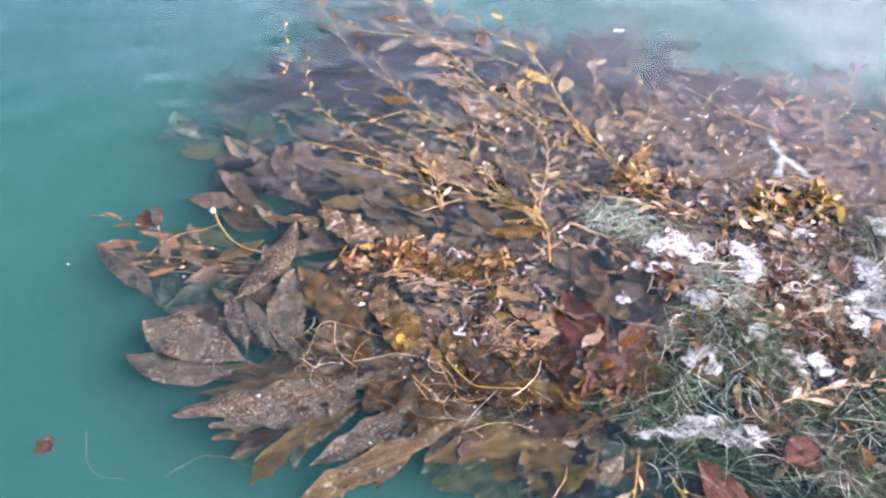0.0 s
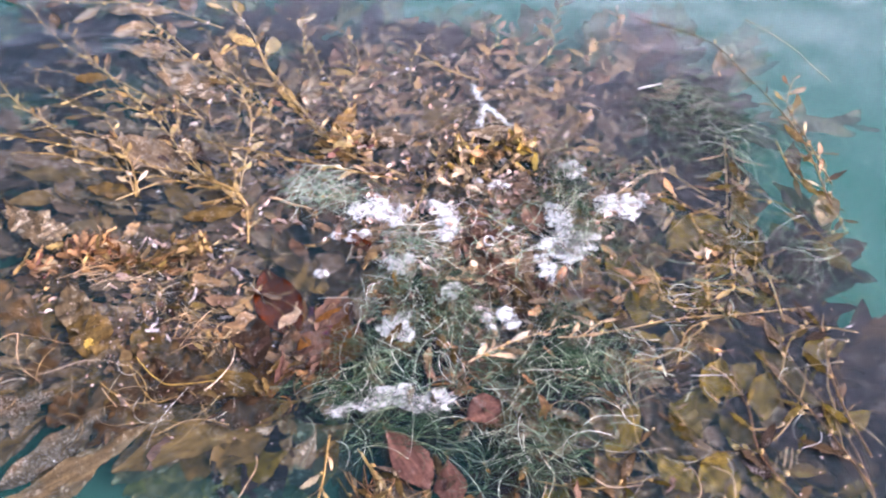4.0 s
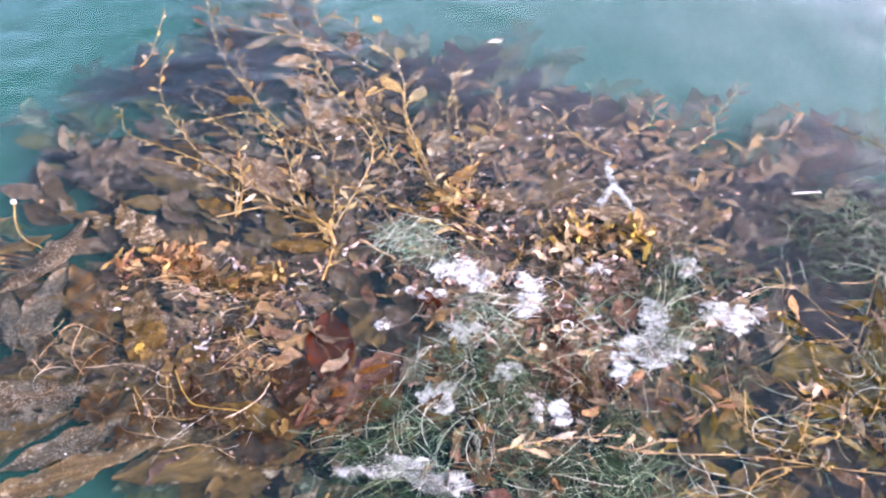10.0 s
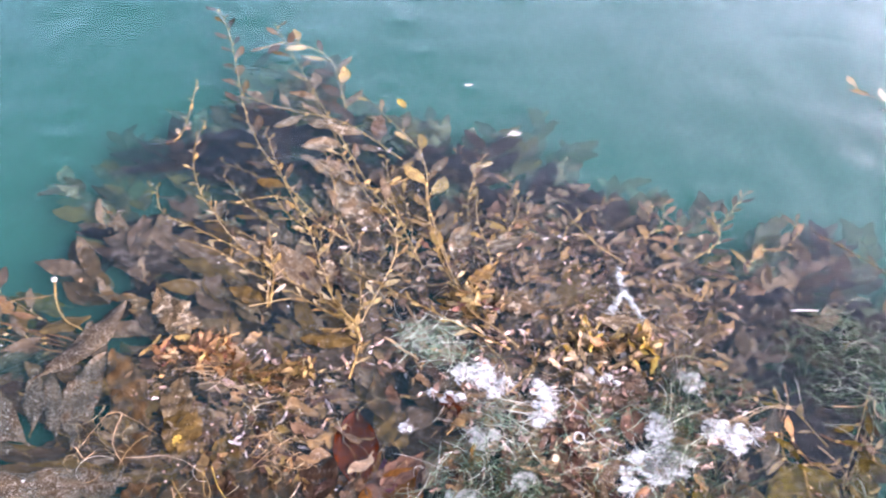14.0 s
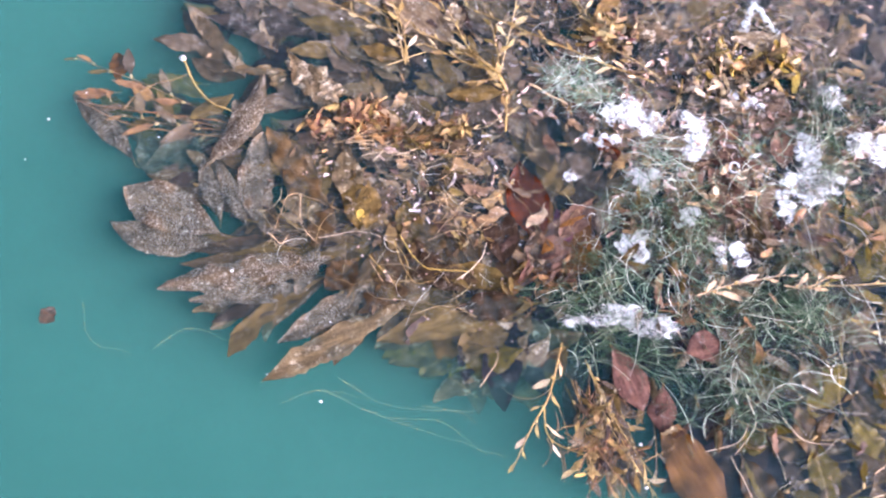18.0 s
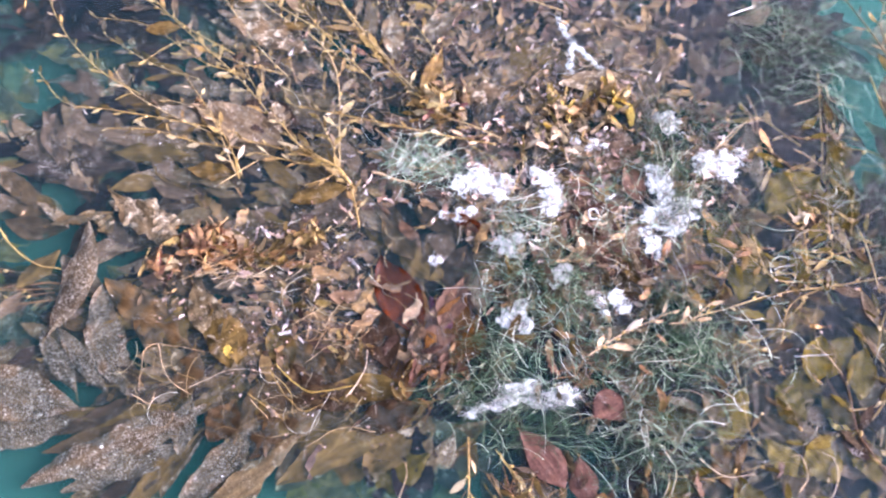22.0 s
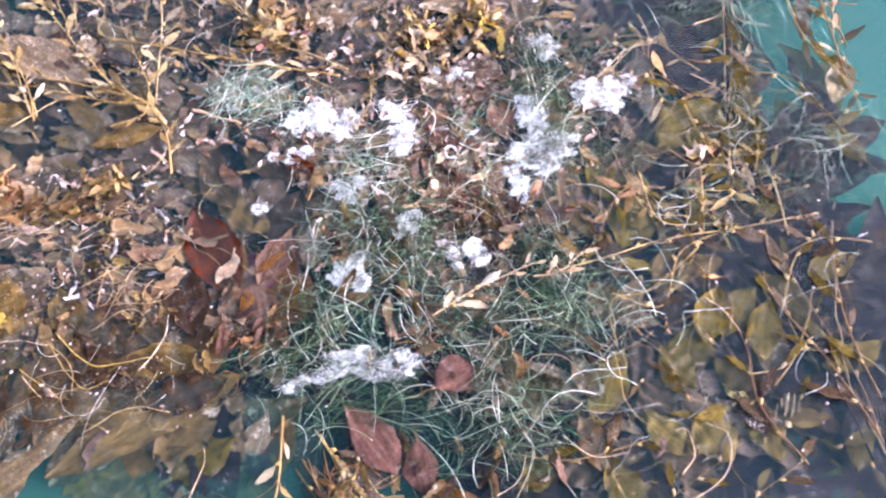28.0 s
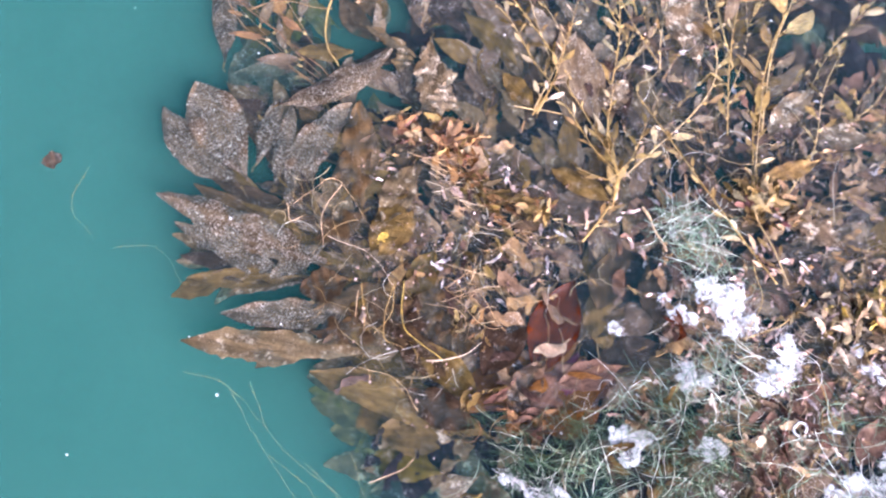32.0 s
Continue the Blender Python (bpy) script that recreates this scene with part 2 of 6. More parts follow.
DULL_OLIVE = weed("dull_olive_kelp", [(0.0, (0.030, 0.022, 0.005)), (0.6, (0.051, 0.039, 0.008)), (1.0, (0.076, 0.057, 0.013))], speck=0.25, see=0.3, gloss=0.03)
TAN = weed("tan_kelp", [(0.0, (0.058, 0.043, 0.027)), (0.5, (0.079, 0.061, 0.038)), (1.0, (0.104, 0.082, 0.053))], speck=0.5, speck_scale=90, patch=0.3, speck_colour=(0.255, 0.22, 0.165), see=0.2, rough=0.45, gloss=0.03)
GRASS = weed("green_seagrass", [(0.0, (0.006, 0.016, 0.007)), (0.45, (0.012, 0.028, 0.012)), (0.74, (0.030, 0.055, 0.026)), (0.9, (0.15, 0.18, 0.115)), (1.0, (0.42, 0.42, 0.37))], see=0.0, island=True, rough=0.4)
GRASS_PALE = weed("bleached_seagrass", [(0.0, (0.040, 0.080, 0.045)), (0.45, (0.12, 0.17, 0.115)), (0.8, (0.29, 0.32, 0.27)), (1.0, (0.48, 0.48, 0.45))], see=0.0, island=True, rough=0.5)
STRAW = weed("straw_tangle", [(0.0, (0.162, 0.103, 0.046)), (0.5, (0.234, 0.171, 0.094)), (1.0, (0.324, 0.279, 0.209))], see=0.0, island=True, rough=0.5)
RUSTY_TANGLE = weed("rusty_tangle", [(0.0, (0.075, 0.034, 0.016)), (0.6, (0.135, 0.072, 0.030)), (1.0, (0.20, 0.14, 0.065))], see=0.0, island=True, rough=0.45)


def white_fluff():
    """Froth: bubbles too small to see, thin enough in places to let the weed show through."""
    m, n, l = nodes_of("white_foam")
    p = n["Principled BSDF"]
    c = ramp(n, l, noise_of(n, l, 60.0, 4.0, "World"), [(0.3, (0.180, 0.196, 0.186)), (0.62, (0.255, 0.275, 0.262))])
    l.new(c, p.inputs["Base Color"])
    p.inputs["Roughness"].default_value = 0.75
    b = n.new("ShaderNodeBump")
    b.inputs["Strength"].default_value, b.inputs["Distance"].default_value = 0.15, 0.004
    l.new(noise_of(n, l, 130.0, 5.0, "World"), b.inputs["Height"])
    l.new(b.outputs[0], p.inputs["Normal"])
    clear, mx = n.new("ShaderNodeBsdfTransparent"), n.new("ShaderNodeMixShader")
    l.new(ramp(n, l, noise_of(n, l, 17.0, 5.0, "World", 0.6), [(0.34, (0.85, 0.85, 0.85)), (0.58, (0.06, 0.06, 0.06))]), mx.inputs[0])
    l.new(p.outputs[0], mx.inputs[1])
    l.new(clear.outputs[0], mx.inputs[2])
    l.new(mx.outputs[0], n["Material Output"].inputs[0])
    return m


FOAM = white_fluff()
WHITE = weed("bleached_white", [(0.0, (0.30, 0.295, 0.285)), (1.0, (0.36, 0.36, 0.35))], see=0.1, rough=0.6)


def water_skin():
    """The surface: mirrors the sky by its angle, else lets the light through, a little clouded."""
    m, n, l = nodes_of("sea_surface")
    n.remove(n["Principled BSDF"])
    clear, body, murk = n.new("ShaderNodeBsdfTransparent"), n.new("ShaderNodeBsdfDiffuse"), n.new("ShaderNodeMixShader")
    clear.inputs[0].default_value = (0.97, 0.985, 0.98, 1)
    body.inputs[0].default_value = (0.045, 0.18, 0.19, 1)
    murk.inputs[0].default_value = 0.02
    gloss, slant, power, fres, top = n.new("ShaderNodeBsdfGlossy"), n.new("ShaderNodeLayerWeight"), n.new("ShaderNodeMath"), n.new("ShaderNodeMath"), n.new("ShaderNodeMixShader")
    gloss.inputs["Roughness"].default_value = 0.15
    # the mirror's share: 2 per cent straight down, more with the slant
    slant.inputs["Blend"].default_value = 0.5
    power.operation, power.inputs[1].default_value = "POWER", 5.0
    fres.operation, fres.inputs[1].default_value, fres.inputs[2].default_value = "MULTIPLY_ADD", 0.978, 0.022
    l.new(slant.outputs["Facing"], power.inputs[0])
    l.new(power.outputs[0], fres.inputs[0])
    last = None
    for scale, distance, strength, rough in ((1.1, 0.03, 1.0, 0.5), (4.0, 0.009, 0.9, 0.55), (14.0, 0.003, 0.45, 0.5)):
        b2 = n.new("ShaderNodeBump")
        b2.inputs["Strength"].default_value, b2.inputs["Distance"].default_value = strength, distance
        l.new(noise_of(n, l, scale, 3.0, "World", rough), b2.inputs["Height"])
        if last:
            l.new(last.outputs[0], b2.inputs["Normal"])
        last = b2
    for s in (gloss, slant):
        l.new(b2.outputs[0], s.inputs["Normal"])
    l.new(clear.outputs[0], murk.inputs[1])
    l.new(body.outputs[0], murk.inputs[2])
    l.new(fres.outputs[0], top.inputs[0])
    l.new(murk.outputs[0], top.inputs[1])
    l.new(gloss.outputs[0], top.inputs[2])
    l.new(top.outputs[0], n["Material Output"].inputs[0])
    return m


def water_body(name, thick):
    """A layer of clouded water: thick is the share of light that it scatters back."""
    m, n, l = nodes_of(name)
    n.remove(n["Principled BSDF"])
    clear, body, murk = n.new("ShaderNodeBsdfTransparent"), n.new("ShaderNodeBsdfDiffuse"), n.new("ShaderNodeMixShader")
    clear.inputs[0].default_value = (0.80, 0.94, 0.93, 1)
    c = ramp(n, l, noise_of(n, l, 0.9, 3.0, "World"), [(0.3, (0.046, 0.096, 0.076)), (0.7, (0.056, 0.110, 0.087))])
    l.new(c, body.inputs[0])
    murk.inputs[0].default_value = thick
    l.new(clear.outputs[0], murk.inputs[1])
    l.new(body.outputs[0], murk.inputs[2])
    l.new((body if thick >= 1 else murk).outputs[0], n["Material Output"].inputs[0])
    return m


# ---- shared tools ----
def rnd(a, b):
    return random.uniform(a, b)


def mesh_of(name, verts, faces, mat, smooth=True):
    me = bpy.data.meshes.new(name)
    me.from_pydata([tuple(v) for v in verts], [], [tuple(f) for f in faces])
    me.materials.append(mat)
    if smooth:
        me.polygons.foreach_set("use_smooth", [True] * len(me.polygons))
    me.update()
    return me


def part(name, me, parent, m=None, label=""):
    ob = new(name, me)
    ob.parent = parent
    if m is not None:
        ob.matrix_basis = m
    return tagged(ob, label)


def thing(name, x, y, z=0.0, label="", category="", group="", kind="", data=None):
    ob = new(name, data)
    ob.location = (x, y, z)
    return tagged(ob, label, category, group, kind)


def spline(points, n):
    """n points along a smooth line through the given ones."""
    p = [Vector((*q, 0.0)) if len(q) == 2 else Vector(q) for q in points]
    p = [2 * p[0] - p[1]] + p + [2 * p[-1] - p[-2]]
    out, spans = [], len(p) - 3
    for k in range(n):
        u = k / (n - 1) * spans
        i = min(int(u), spans - 1)
        t = u - i
        a, b, c, d = p[i : i + 4]
        out.append(0.5 * (2 * b + (c - a) * t + (2 * a - 5 * b + 4 * c - d) * t * t + (3 * b - a - 3 * c + d) * t**3))
    return out


def tube(line, r0, r1, sides=5, wobble=0.0):
    """Vertices and faces of a tapered tube along a line, with closed ends."""
    verts, faces, n = [], [], len(line)
    for k, q in enumerate(line):
        ahead = (line[min(k + 1, n - 1)] - line[max(k - 1, 0)]).normalized()
        side = ahead.cross(Vector((0, 0, 1)))
        side = side.normalized() if side.length > 1e-4 else Vector((1, 0, 0))
        up = side.cross(ahead)
        r = (r0 + (r1 - r0) * k / (n - 1)) * (1 + wobble * rnd(-1, 1))
        for s in range(sides):
            a = 2 * math.pi * s / sides
            verts.append(q + r * (math.cos(a) * side + math.sin(a) * up))
    for k in range(n - 1):
        for s in range(sides):
            a, b = k * sides + s, k * sides + (s + 1) % sides
            faces.append((a, b, b + sides, a + sides))
    faces.append(tuple(range(sides - 1, -1, -1)))
    faces.append(tuple(range((n - 1) * sides, n * sides)))
    return verts, faces


def joined(pieces):
    verts, faces = [], []
    for v, f in pieces:
        k = len(verts)
        verts += list(v)
        faces += [tuple(i + k for i in face) for face in f]
    return verts, faces


def bulb(length, width, at=0.0, sides=7, rings=5):
    """A pear-shaped float that lies along x from at."""
    verts, faces = [(at, 0, 0)], []
    for k in range(1, rings):
        s = k / rings
        r = width / 2 * math.sin(math.pi * s) ** 0.7 * (0.75 + 0.45 * s)
        verts += [(at + length * s, r * math.cos(2 * math.pi * j / sides), r * math.sin(2 * math.pi * j / sides)) for j in range(sides)]
    verts.append((at + length, 0, 0))
    for j in range(sides):
        faces.append((0, 1 + (j + 1) % sides, 1 + j))
        e = 1 + (rings - 2) * sides
        faces.append((len(verts) - 1, e + j, e + (j + 1) % sides))
        for k in range(rings - 2):
            a, b = 1 + k * sides + j, 1 + k * sides + (j + 1) % sides
            faces.append((a, b, b + sides, a + sides))
    return verts, faces


def blade_shape(length, width, bend=0.0, wave=0.3, curl=0.2, ragged=0.0, full=0.5, n=14, across=4, torn=0.0, twist=0.0):
    """A sea leaf along x: narrow at its foot, widest at full, wavy along its edges, bent sideways and curled."""
    verts, faces = [], []
    ph, ph2, k1 = rnd(0, 6.3), rnd(0, 6.3), rnd(2.2, 4.5)
    seed = rnd(0, 90)
    x = y = heading = 0.0
    end = rnd(0.0, torn)
    for i in range(n + 1):
        s = i / n
        heading = bend * (s - 0.15) + 0.12 * math.sin(3.1 * s + ph)
        if i:
            x += length / n * math.cos(heading)
            y += length / n * math.sin(heading)
        w = math.sin(0.5 * math.pi * s / full) ** 1.1 if s < full else max(0.0, math.cos(0.5 * math.pi * (s - full) / (1 - full + end))) ** 0.8
        w = max(0.05, w) * width / 2
        for j in range(across + 1):
            v = 2 * j / across - 1
            edge = abs(v)
            rag = 1 + ragged * edge * (noise.noise((seed + 4 * s, 3 * v, 1.0)) + (0.9 * noise.noise((seed + 17 * s, 3 * v, 6.0)) + rnd(-0.3, 0.3) if n > 20 else 0.0))
            off = v * w * rag
            z = wave * width * (0.30 * edge * math.sin(2 * math.pi * k1 * s + ph + 1.4 * v) + 0.16 * noise.noise((seed + 5 * s, 2.2 * v, 0)))
            z += curl * width * (edge**2) * 0.5 * math.sin(1.7 * s + ph2)
            turn = twist * (s - 0.2) * (1 + 0.4 * math.sin(5 * s + ph2))
            off, z = off * math.cos(turn) - z * math.sin(turn), off * math.sin(turn) + z * math.cos(turn)
            verts.append((x - off * math.sin(heading), y + off * math.cos(heading), z))
    for i in range(n):
        for j in range(across):
            a = i * (across + 1) + j
            faces.append((a, a + 1, a + across + 2, a + across + 1))
    return verts, faces


def lay(x, y, z, heading, tilt=0.0, roll=0.0, sx=1.0, sy=None, sz=None):
    """A piece at a place, turned to a heading (degrees from +x), its tip raised by tilt."""
    m = Matrix.Translation((x, y, z)) @ Matrix.Rotation(radians(heading), 4, "Z") @ Matrix.Rotation(radians(-tilt), 4, "Y") @ Matrix.Rotation(radians(roll), 4, "X")
    return m @ Matrix.Diagonal((sx, sx if sy is None else sy, sx if sz is None else sz, 1))


def kit(name, mats, count, make):
    """Some shapes of a kind in each material, to be shared by many pieces."""
    shapes = [make() for _ in range(count)]
    return {m.name: [mesh_of(name, *s, m) for s in shapes] for m in mats}


# ---- the sea ----
def ripple_sheet(z, height, scale, half=6.0, n=90):
    verts, faces = [], []
    for i in range(n + 1):
        for j in range(n + 1):
            x, y = 0.6 + half * (2 * i / n - 1), 2.0 + half * (2 * j / n - 1)
            fade = max(0.0, 1 - max(abs(x - 0.6), abs(y - 2.0)) / half)
            verts.append((x, y, z + min(1, 4 * fade) * height * noise.noise((x * scale, y * scale, z * 9 + 3))))
    for i in range(n):
        for j in range(n):
            a = i * (n + 1) + j
            faces.append((a, a + n + 1, a + n + 2, a + 1))
    k = len(verts)
    far = 4500.0
    verts += [(-far, -far, z), (far, -far, z), (far, far, z), (-far, far, z)]
    c = (0, n * (n + 1), (n + 1) * (n + 1) - 1, n)
    rim = [[j * 1 for j in range(n + 1)], [n + i * (n + 1) for i in range(n + 1)], [n * (n + 1) + j for j in range(n, -1, -1)], [i * (n + 1) for i in range(n, -1, -1)]]
    corner = [(k, k + 3), (k + 3, k + 2), (k + 2, k + 1), (k + 1, k)]
    for edge, (a, b) in zip(rim, corner):
        faces.append((a, *edge, b))
    return verts, faces


tagged(new("water", mesh_of("water", *ripple_sheet(0.012, 0.006, 1.1), water_skin())), "calm teal sea surface that mirrors a hazy sky", "water", kind="structure")
for z, thick in ((-0.05, 0.09), (-0.12, 0.17), (-0.23, 0.32), (-0.36, 0.5)):
    tagged(new("water", mesh_of("water", *ripple_sheet(z, 0.01, 2.3), water_body("clouded_water", thick))), "clouded teal water under the surface", "water", kind="structure")
tagged(new("ground", mesh_of("ground", *ripple_sheet(-0.7, 0.05, 1.0, n=24), water_body("deep_water", 1.0))), "deep teal water below the weed", "water", kind="structure")

# ---- tools for the weeds ----
def angle_of(a, b):
    return math.degrees(math.atan2(b[1] - a[1], b[0] - a[0]))


def stipe_of(line, r0, r1, mat, parent, name="stipe"):
    return part(name, mesh_of(name, *tube(line, r0, r1, 5, 0.12), mat), parent)


def leaf(a, b, width, mat, label, z=0.012, tip=0.0, bend=0.0, ragged=0.13, full=0.5, wave=0.22, curl=0.15, torn=0.0, name="kelp", category="seaweed", n=30):
    """One large blade from its foot at a to its tip at b, with its float and stalk."""
    length = math.hypot(b[0] - a[0], b[1] - a[1])
    z -= 0.016 if mat is CRUSTED else 0.0
    v, f = blade_shape(length, width, bend, wave, curl, ragged, full, n, 6, torn)
    way = angle_of(a, b) - math.degrees(math.atan2(v[-4][1], v[-4][0]))
    turn = lay(a[0], a[1], z, way, math.degrees(math.atan2(tip, length)))
    if name != "kelp":
        ob = thing(name, a[0], a[1], z, label, category, data=mesh_of(name, v, f, mat))
        ob.matrix_basis = turn
        return ob
    ob = thing(name, a[0], a[1], z, label, category)
    ob.matrix_basis = turn
    part("blade", mesh_of("blade", v, f, mat), ob)
    fl = min(0.03, 0.16 * width)
    part("float", random.choice(DARK_BULBS), ob, lay(-0.7 * fl, 0, 0, 0, 0, 0, fl, fl, fl))
    part("stalk", mesh_of("stalk", *tube(spline([(-0.6 * fl, 0, 0), (-1.4 * fl, rnd(-0.02, 0.02), -0.004), (-2.2 * fl, rnd(-0.02, 0.02), -0.014)], 6), 0.003, 0.003), OLIVE), ob)
    return ob


def frond(points, label, z=0.01, blade=(0.06, 0.13), spacing=0.055, mats=(GOLD,), stipe=None, r=0.006, start=0.0, spread=(18, 50), rise=0.0, tilt=(-6, 9), shapes=None):
    """A kelp frond: its stipe runs through the points, with blades to both sides, each on a small float."""
    x0, y0 = points[0]
    z += 0.012
    base = thing("kelp_frond", x0, y0, z, label, "seaweed")
    line = spline([(px - x0, py - y0, rise * k / max(1, len(points) - 1) + 0.006 * noise.noise((px * 5, py * 5, 0))) for k, (px, py) in enumerate(points)], 10 * (len(points) - 1) + 1)
    stipe_of(line, 0.6 * r, 0.3 * r, stipe or STIPE, base)
    far, k, since = 0.0, 0, 0.0
    total = sum((b - a).length for a, b in zip(line, line[1:]))
    for a, b in zip(line, line[1:]):
        step = (b - a).length
        far += step
        since += step
        if far < start * total or since < spacing:
            continue
        since = 0.0
        k += 1
        way = math.degrees(math.atan2(b.y - a.y, b.x - a.x)) + (1 if k % 2 else -1) * rnd(*spread)
        size = rnd(*blade) * (1.0 - 0.45 * (far / total) ** 2)
        mat = random.choice(mats)
        up = rnd(*tilt)
        fl = min(0.035, 0.28 * size)
        off = Vector((math.cos(radians(way)), math.sin(radians(way)), math.tan(radians(up)))) * fl * 0.9
        bl = part("blade", random.choice((shapes or FROND)[mat.name]), base, lay(b.x + off.x, b.y + off.y, b.z + off.z, way + rnd(-8, 8), up * 0.6, rnd(-32, 32) if not shapes else rnd(-16, 16), size, size * rnd(0.8, 1.25)))
        fo = part("float", random.choice(BULBS), bl, lay(b.x, b.y, b.z, way, up, 0, fl, fl, fl))
        fo.matrix_parent_inverse = bl.matrix_basis.inverted()
    return base


def stem(points, r, mat, label, z=0.015, r1=None, name="weed_strand", category="seaweed", n=None):
    x0, y0 = points[0]
    line = spline([(px - x0, py - y0, 0.012 * noise.noise((px * 4, py * 4, 2))) for px, py in points], n or 12 * (len(points) - 1) + 1)
    line = [q + 0.014 * Vector((noise.noise((q.x * 9 + x0, q.y * 9, 1)), noise.noise((q.x * 9 + x0, q.y * 9, 8)), 0)) for q in line]
    return thing(name, x0, y0, z, label, category, data=mesh_of(name, *tube(line, r, r * 0.6 if r1 is None else r1, 5, 0.1), mat))


def strands(count, rx, ry, turn, length, r, bend, heading=None, scatter=180.0, height=0.03, low=0.0, segs=6, patchy=0.0):
    """Many thin bent strands within an ellipse."""
    pieces, c, s = [], math.cos(radians(turn)), math.sin(radians(turn))
    for _ in range(count):
        q, a = math.sqrt(random.random()), rnd(0, 2 * math.pi)
        u, v = rx * q * math.cos(a), ry * q * math.sin(a)
        if patchy and noise.noise((u * 9 + patchy, v * 9, patchy)) < 0.3 * (q - 0.6):
            continue
        h = radians((rnd(0, 360) if heading is None else heading + random.gauss(0, scatter)))
        ln, k = rnd(*length), random.gauss(0, bend)
        k2 = random.gauss(0, bend)
        p = Vector((u * c - v * s, u * s + v * c, low + height * random.random() * (1.2 - q)))
        p -= Vector((math.cos(h), math.sin(h), 0)) * ln / 2
        line, arch = [], rnd(0, 0.5) * height
        for i in range(segs + 1):
            w = i / segs
            line.append(p + Vector((0, 0, arch * math.sin(math.pi * w))))
            h += (k * (1 - w) + k2 * w) / segs
            p = p + Vector((math.cos(h), math.sin(h), 0)) * ln / segs
        pieces.append(tube(line, r * rnd(0.7, 1.2), r * 0.5, 3))
    return joined(pieces)


def grass(at, rx, ry, turn, count, mat, label, length=(0.12, 0.36), r=0.0014, bend=1.4, heading=None, scatter=40.0, height=0.065, z=0.0, name="seagrass_mat"):
    return thing(name, at[0], at[1], z, label, "seagrass", kind="stuff", data=mesh_of(name, *strands(int(0.48 * count) if r == 0.0014 and length[1] == 0.36 else count, rx, ry, turn, length, r, bend, heading, scatter, height, segs=11 if bend > 3 else 6, patchy=rnd(1, 50)), mat))


def foam(at, lumps, label="patch of white froth on the weed", fibres=30, z=0.022, flow=None):
    """Froth: an uneven lacy film over the given lumps (dx, dy, radius); flow draws it out into streaks."""
    cell, seed = 0.005, rnd(0, 99)
    x0, x1 = min(q[0] - 1.7 * q[2] for q in lumps), max(q[0] + 1.7 * q[2] for q in lumps)
    y0, y1 = min(q[1] - 1.7 * q[2] for q in lumps), max(q[1] + 1.7 * q[2] for q in lumps)
    nx, ny = int((x1 - x0) / cell) + 2, int((y1 - y0) / cell) + 2
    field, spots = {}, {}
    for i in range(nx):
        for j in range(ny):
            x, y = x0 + i * cell, y0 + j * cell
            streak = 0.35 if flow is not None else 1.0
            f = max(1.0 - math.hypot(x - dx, y - dy) / (1.4 * rad) for dx, dy, rad in lumps)
            f += 0.5 * noise.noise((seed + x * 20 * streak, y * 20, 0)) - 0.65 * abs(noise.noise((seed + x * 42 * streak, y * 42, 3))) + 0.12 * noise.noise((seed + x * 120, y * 120, 7)) + 0.16
            field[i, j] = f
    verts, faces = [], []
    for i in range(nx - 1):
        for j in range(ny - 1):
            corners = ((i, j), (i + 1, j), (i + 1, j + 1), (i, j + 1))
            if sum(field[c] for c in corners) / 4 < 0.22:
                continue
            face = []
            for c in corners:
                if c not in spots:
                    f = max(0.0, field[c] - 0.1)
                    spots[c] = len(verts)
                    verts.append((x0 + c[0] * cell + rnd(-0.002, 0.002), y0 + c[1] * cell + rnd(-0.002, 0.002), 0.007 * math.sqrt(f) - 0.002))
                face.append(spots[c])
            faces.append(tuple(face))
    root = list(range(len(verts)))

    def top(k):
        while root[k] != k:
            root[k] = root[root[k]]
            k = root[k]
        return k

    for face in faces:
        for k in face[1:]:
            root[top(k)] = top(face[0])
    islands = {}
    for face in faces:
        islands.setdefault(top(face[0]), []).append(face)
    base, reach = None, max(q[2] for q in lumps)
    for own in sorted(islands.values(), key=len, reverse=True)[:9]:
        if base and len(own) < 10:
            break
        used = sorted({k for face in own for k in face})
        at_new = {k: i for i, k in enumerate(used)}
        film = mesh_of("foam_patch", [verts[k] for k in used], [tuple(at_new[k] for k in face) for face in own], FOAM)
        if base:
            part("fleck", film, base)
        else:
            base = thing("foam_patch", at[0], at[1], z, label, "foam", "foam patches", data=film)
    threads = []
    for dx, dy, rad in lumps:
        v, f = strands(max(2, int(0.5 * fibres / len(lumps))), 1.3 * rad, 1.0 * rad, 0, (0.03, 2.2 * reach + 0.03), 0.0011, 1.2, flow, 25.0, 0.012, segs=5)
        threads.append(([(p[0] + dx, p[1] + dy, p[2]) for p in v], f))
    tagged(part("fibre", mesh_of("fibre", *joined(threads), WHITE), base), "bleached white grass fibres", kind="stuff")
    return base


def clump(at, rx, ry, turn, count, mats, size, label, z=0.01, heading=None, scatter=60, tilt=(-10, 35), height=0.05, name="weed_clump", wide=1.0):
    """A heap of small leaves."""
    base = thing(name, at[0], at[1], z, label, "seaweed")
    c, s = math.cos(radians(turn)), math.sin(radians(turn))
    for _ in range(count):
        q, a = math.sqrt(random.random()), rnd(0, 2 * math.pi)
        u, v = rx * q * math.cos(a), ry * q * math.sin(a)
        sz = rnd(*size)
        h = rnd(0, 360) if heading is None else heading + random.gauss(0, scatter)
        part("blade", random.choice(SMALL[random.choice(mats).name]), base, lay(u * c - v * s, u * s + v * c, height * (1 - q) * random.random(), h, rnd(*tilt), rnd(-70, 70), sz, sz * rnd(0.9, 1.6) * wide))
    return base


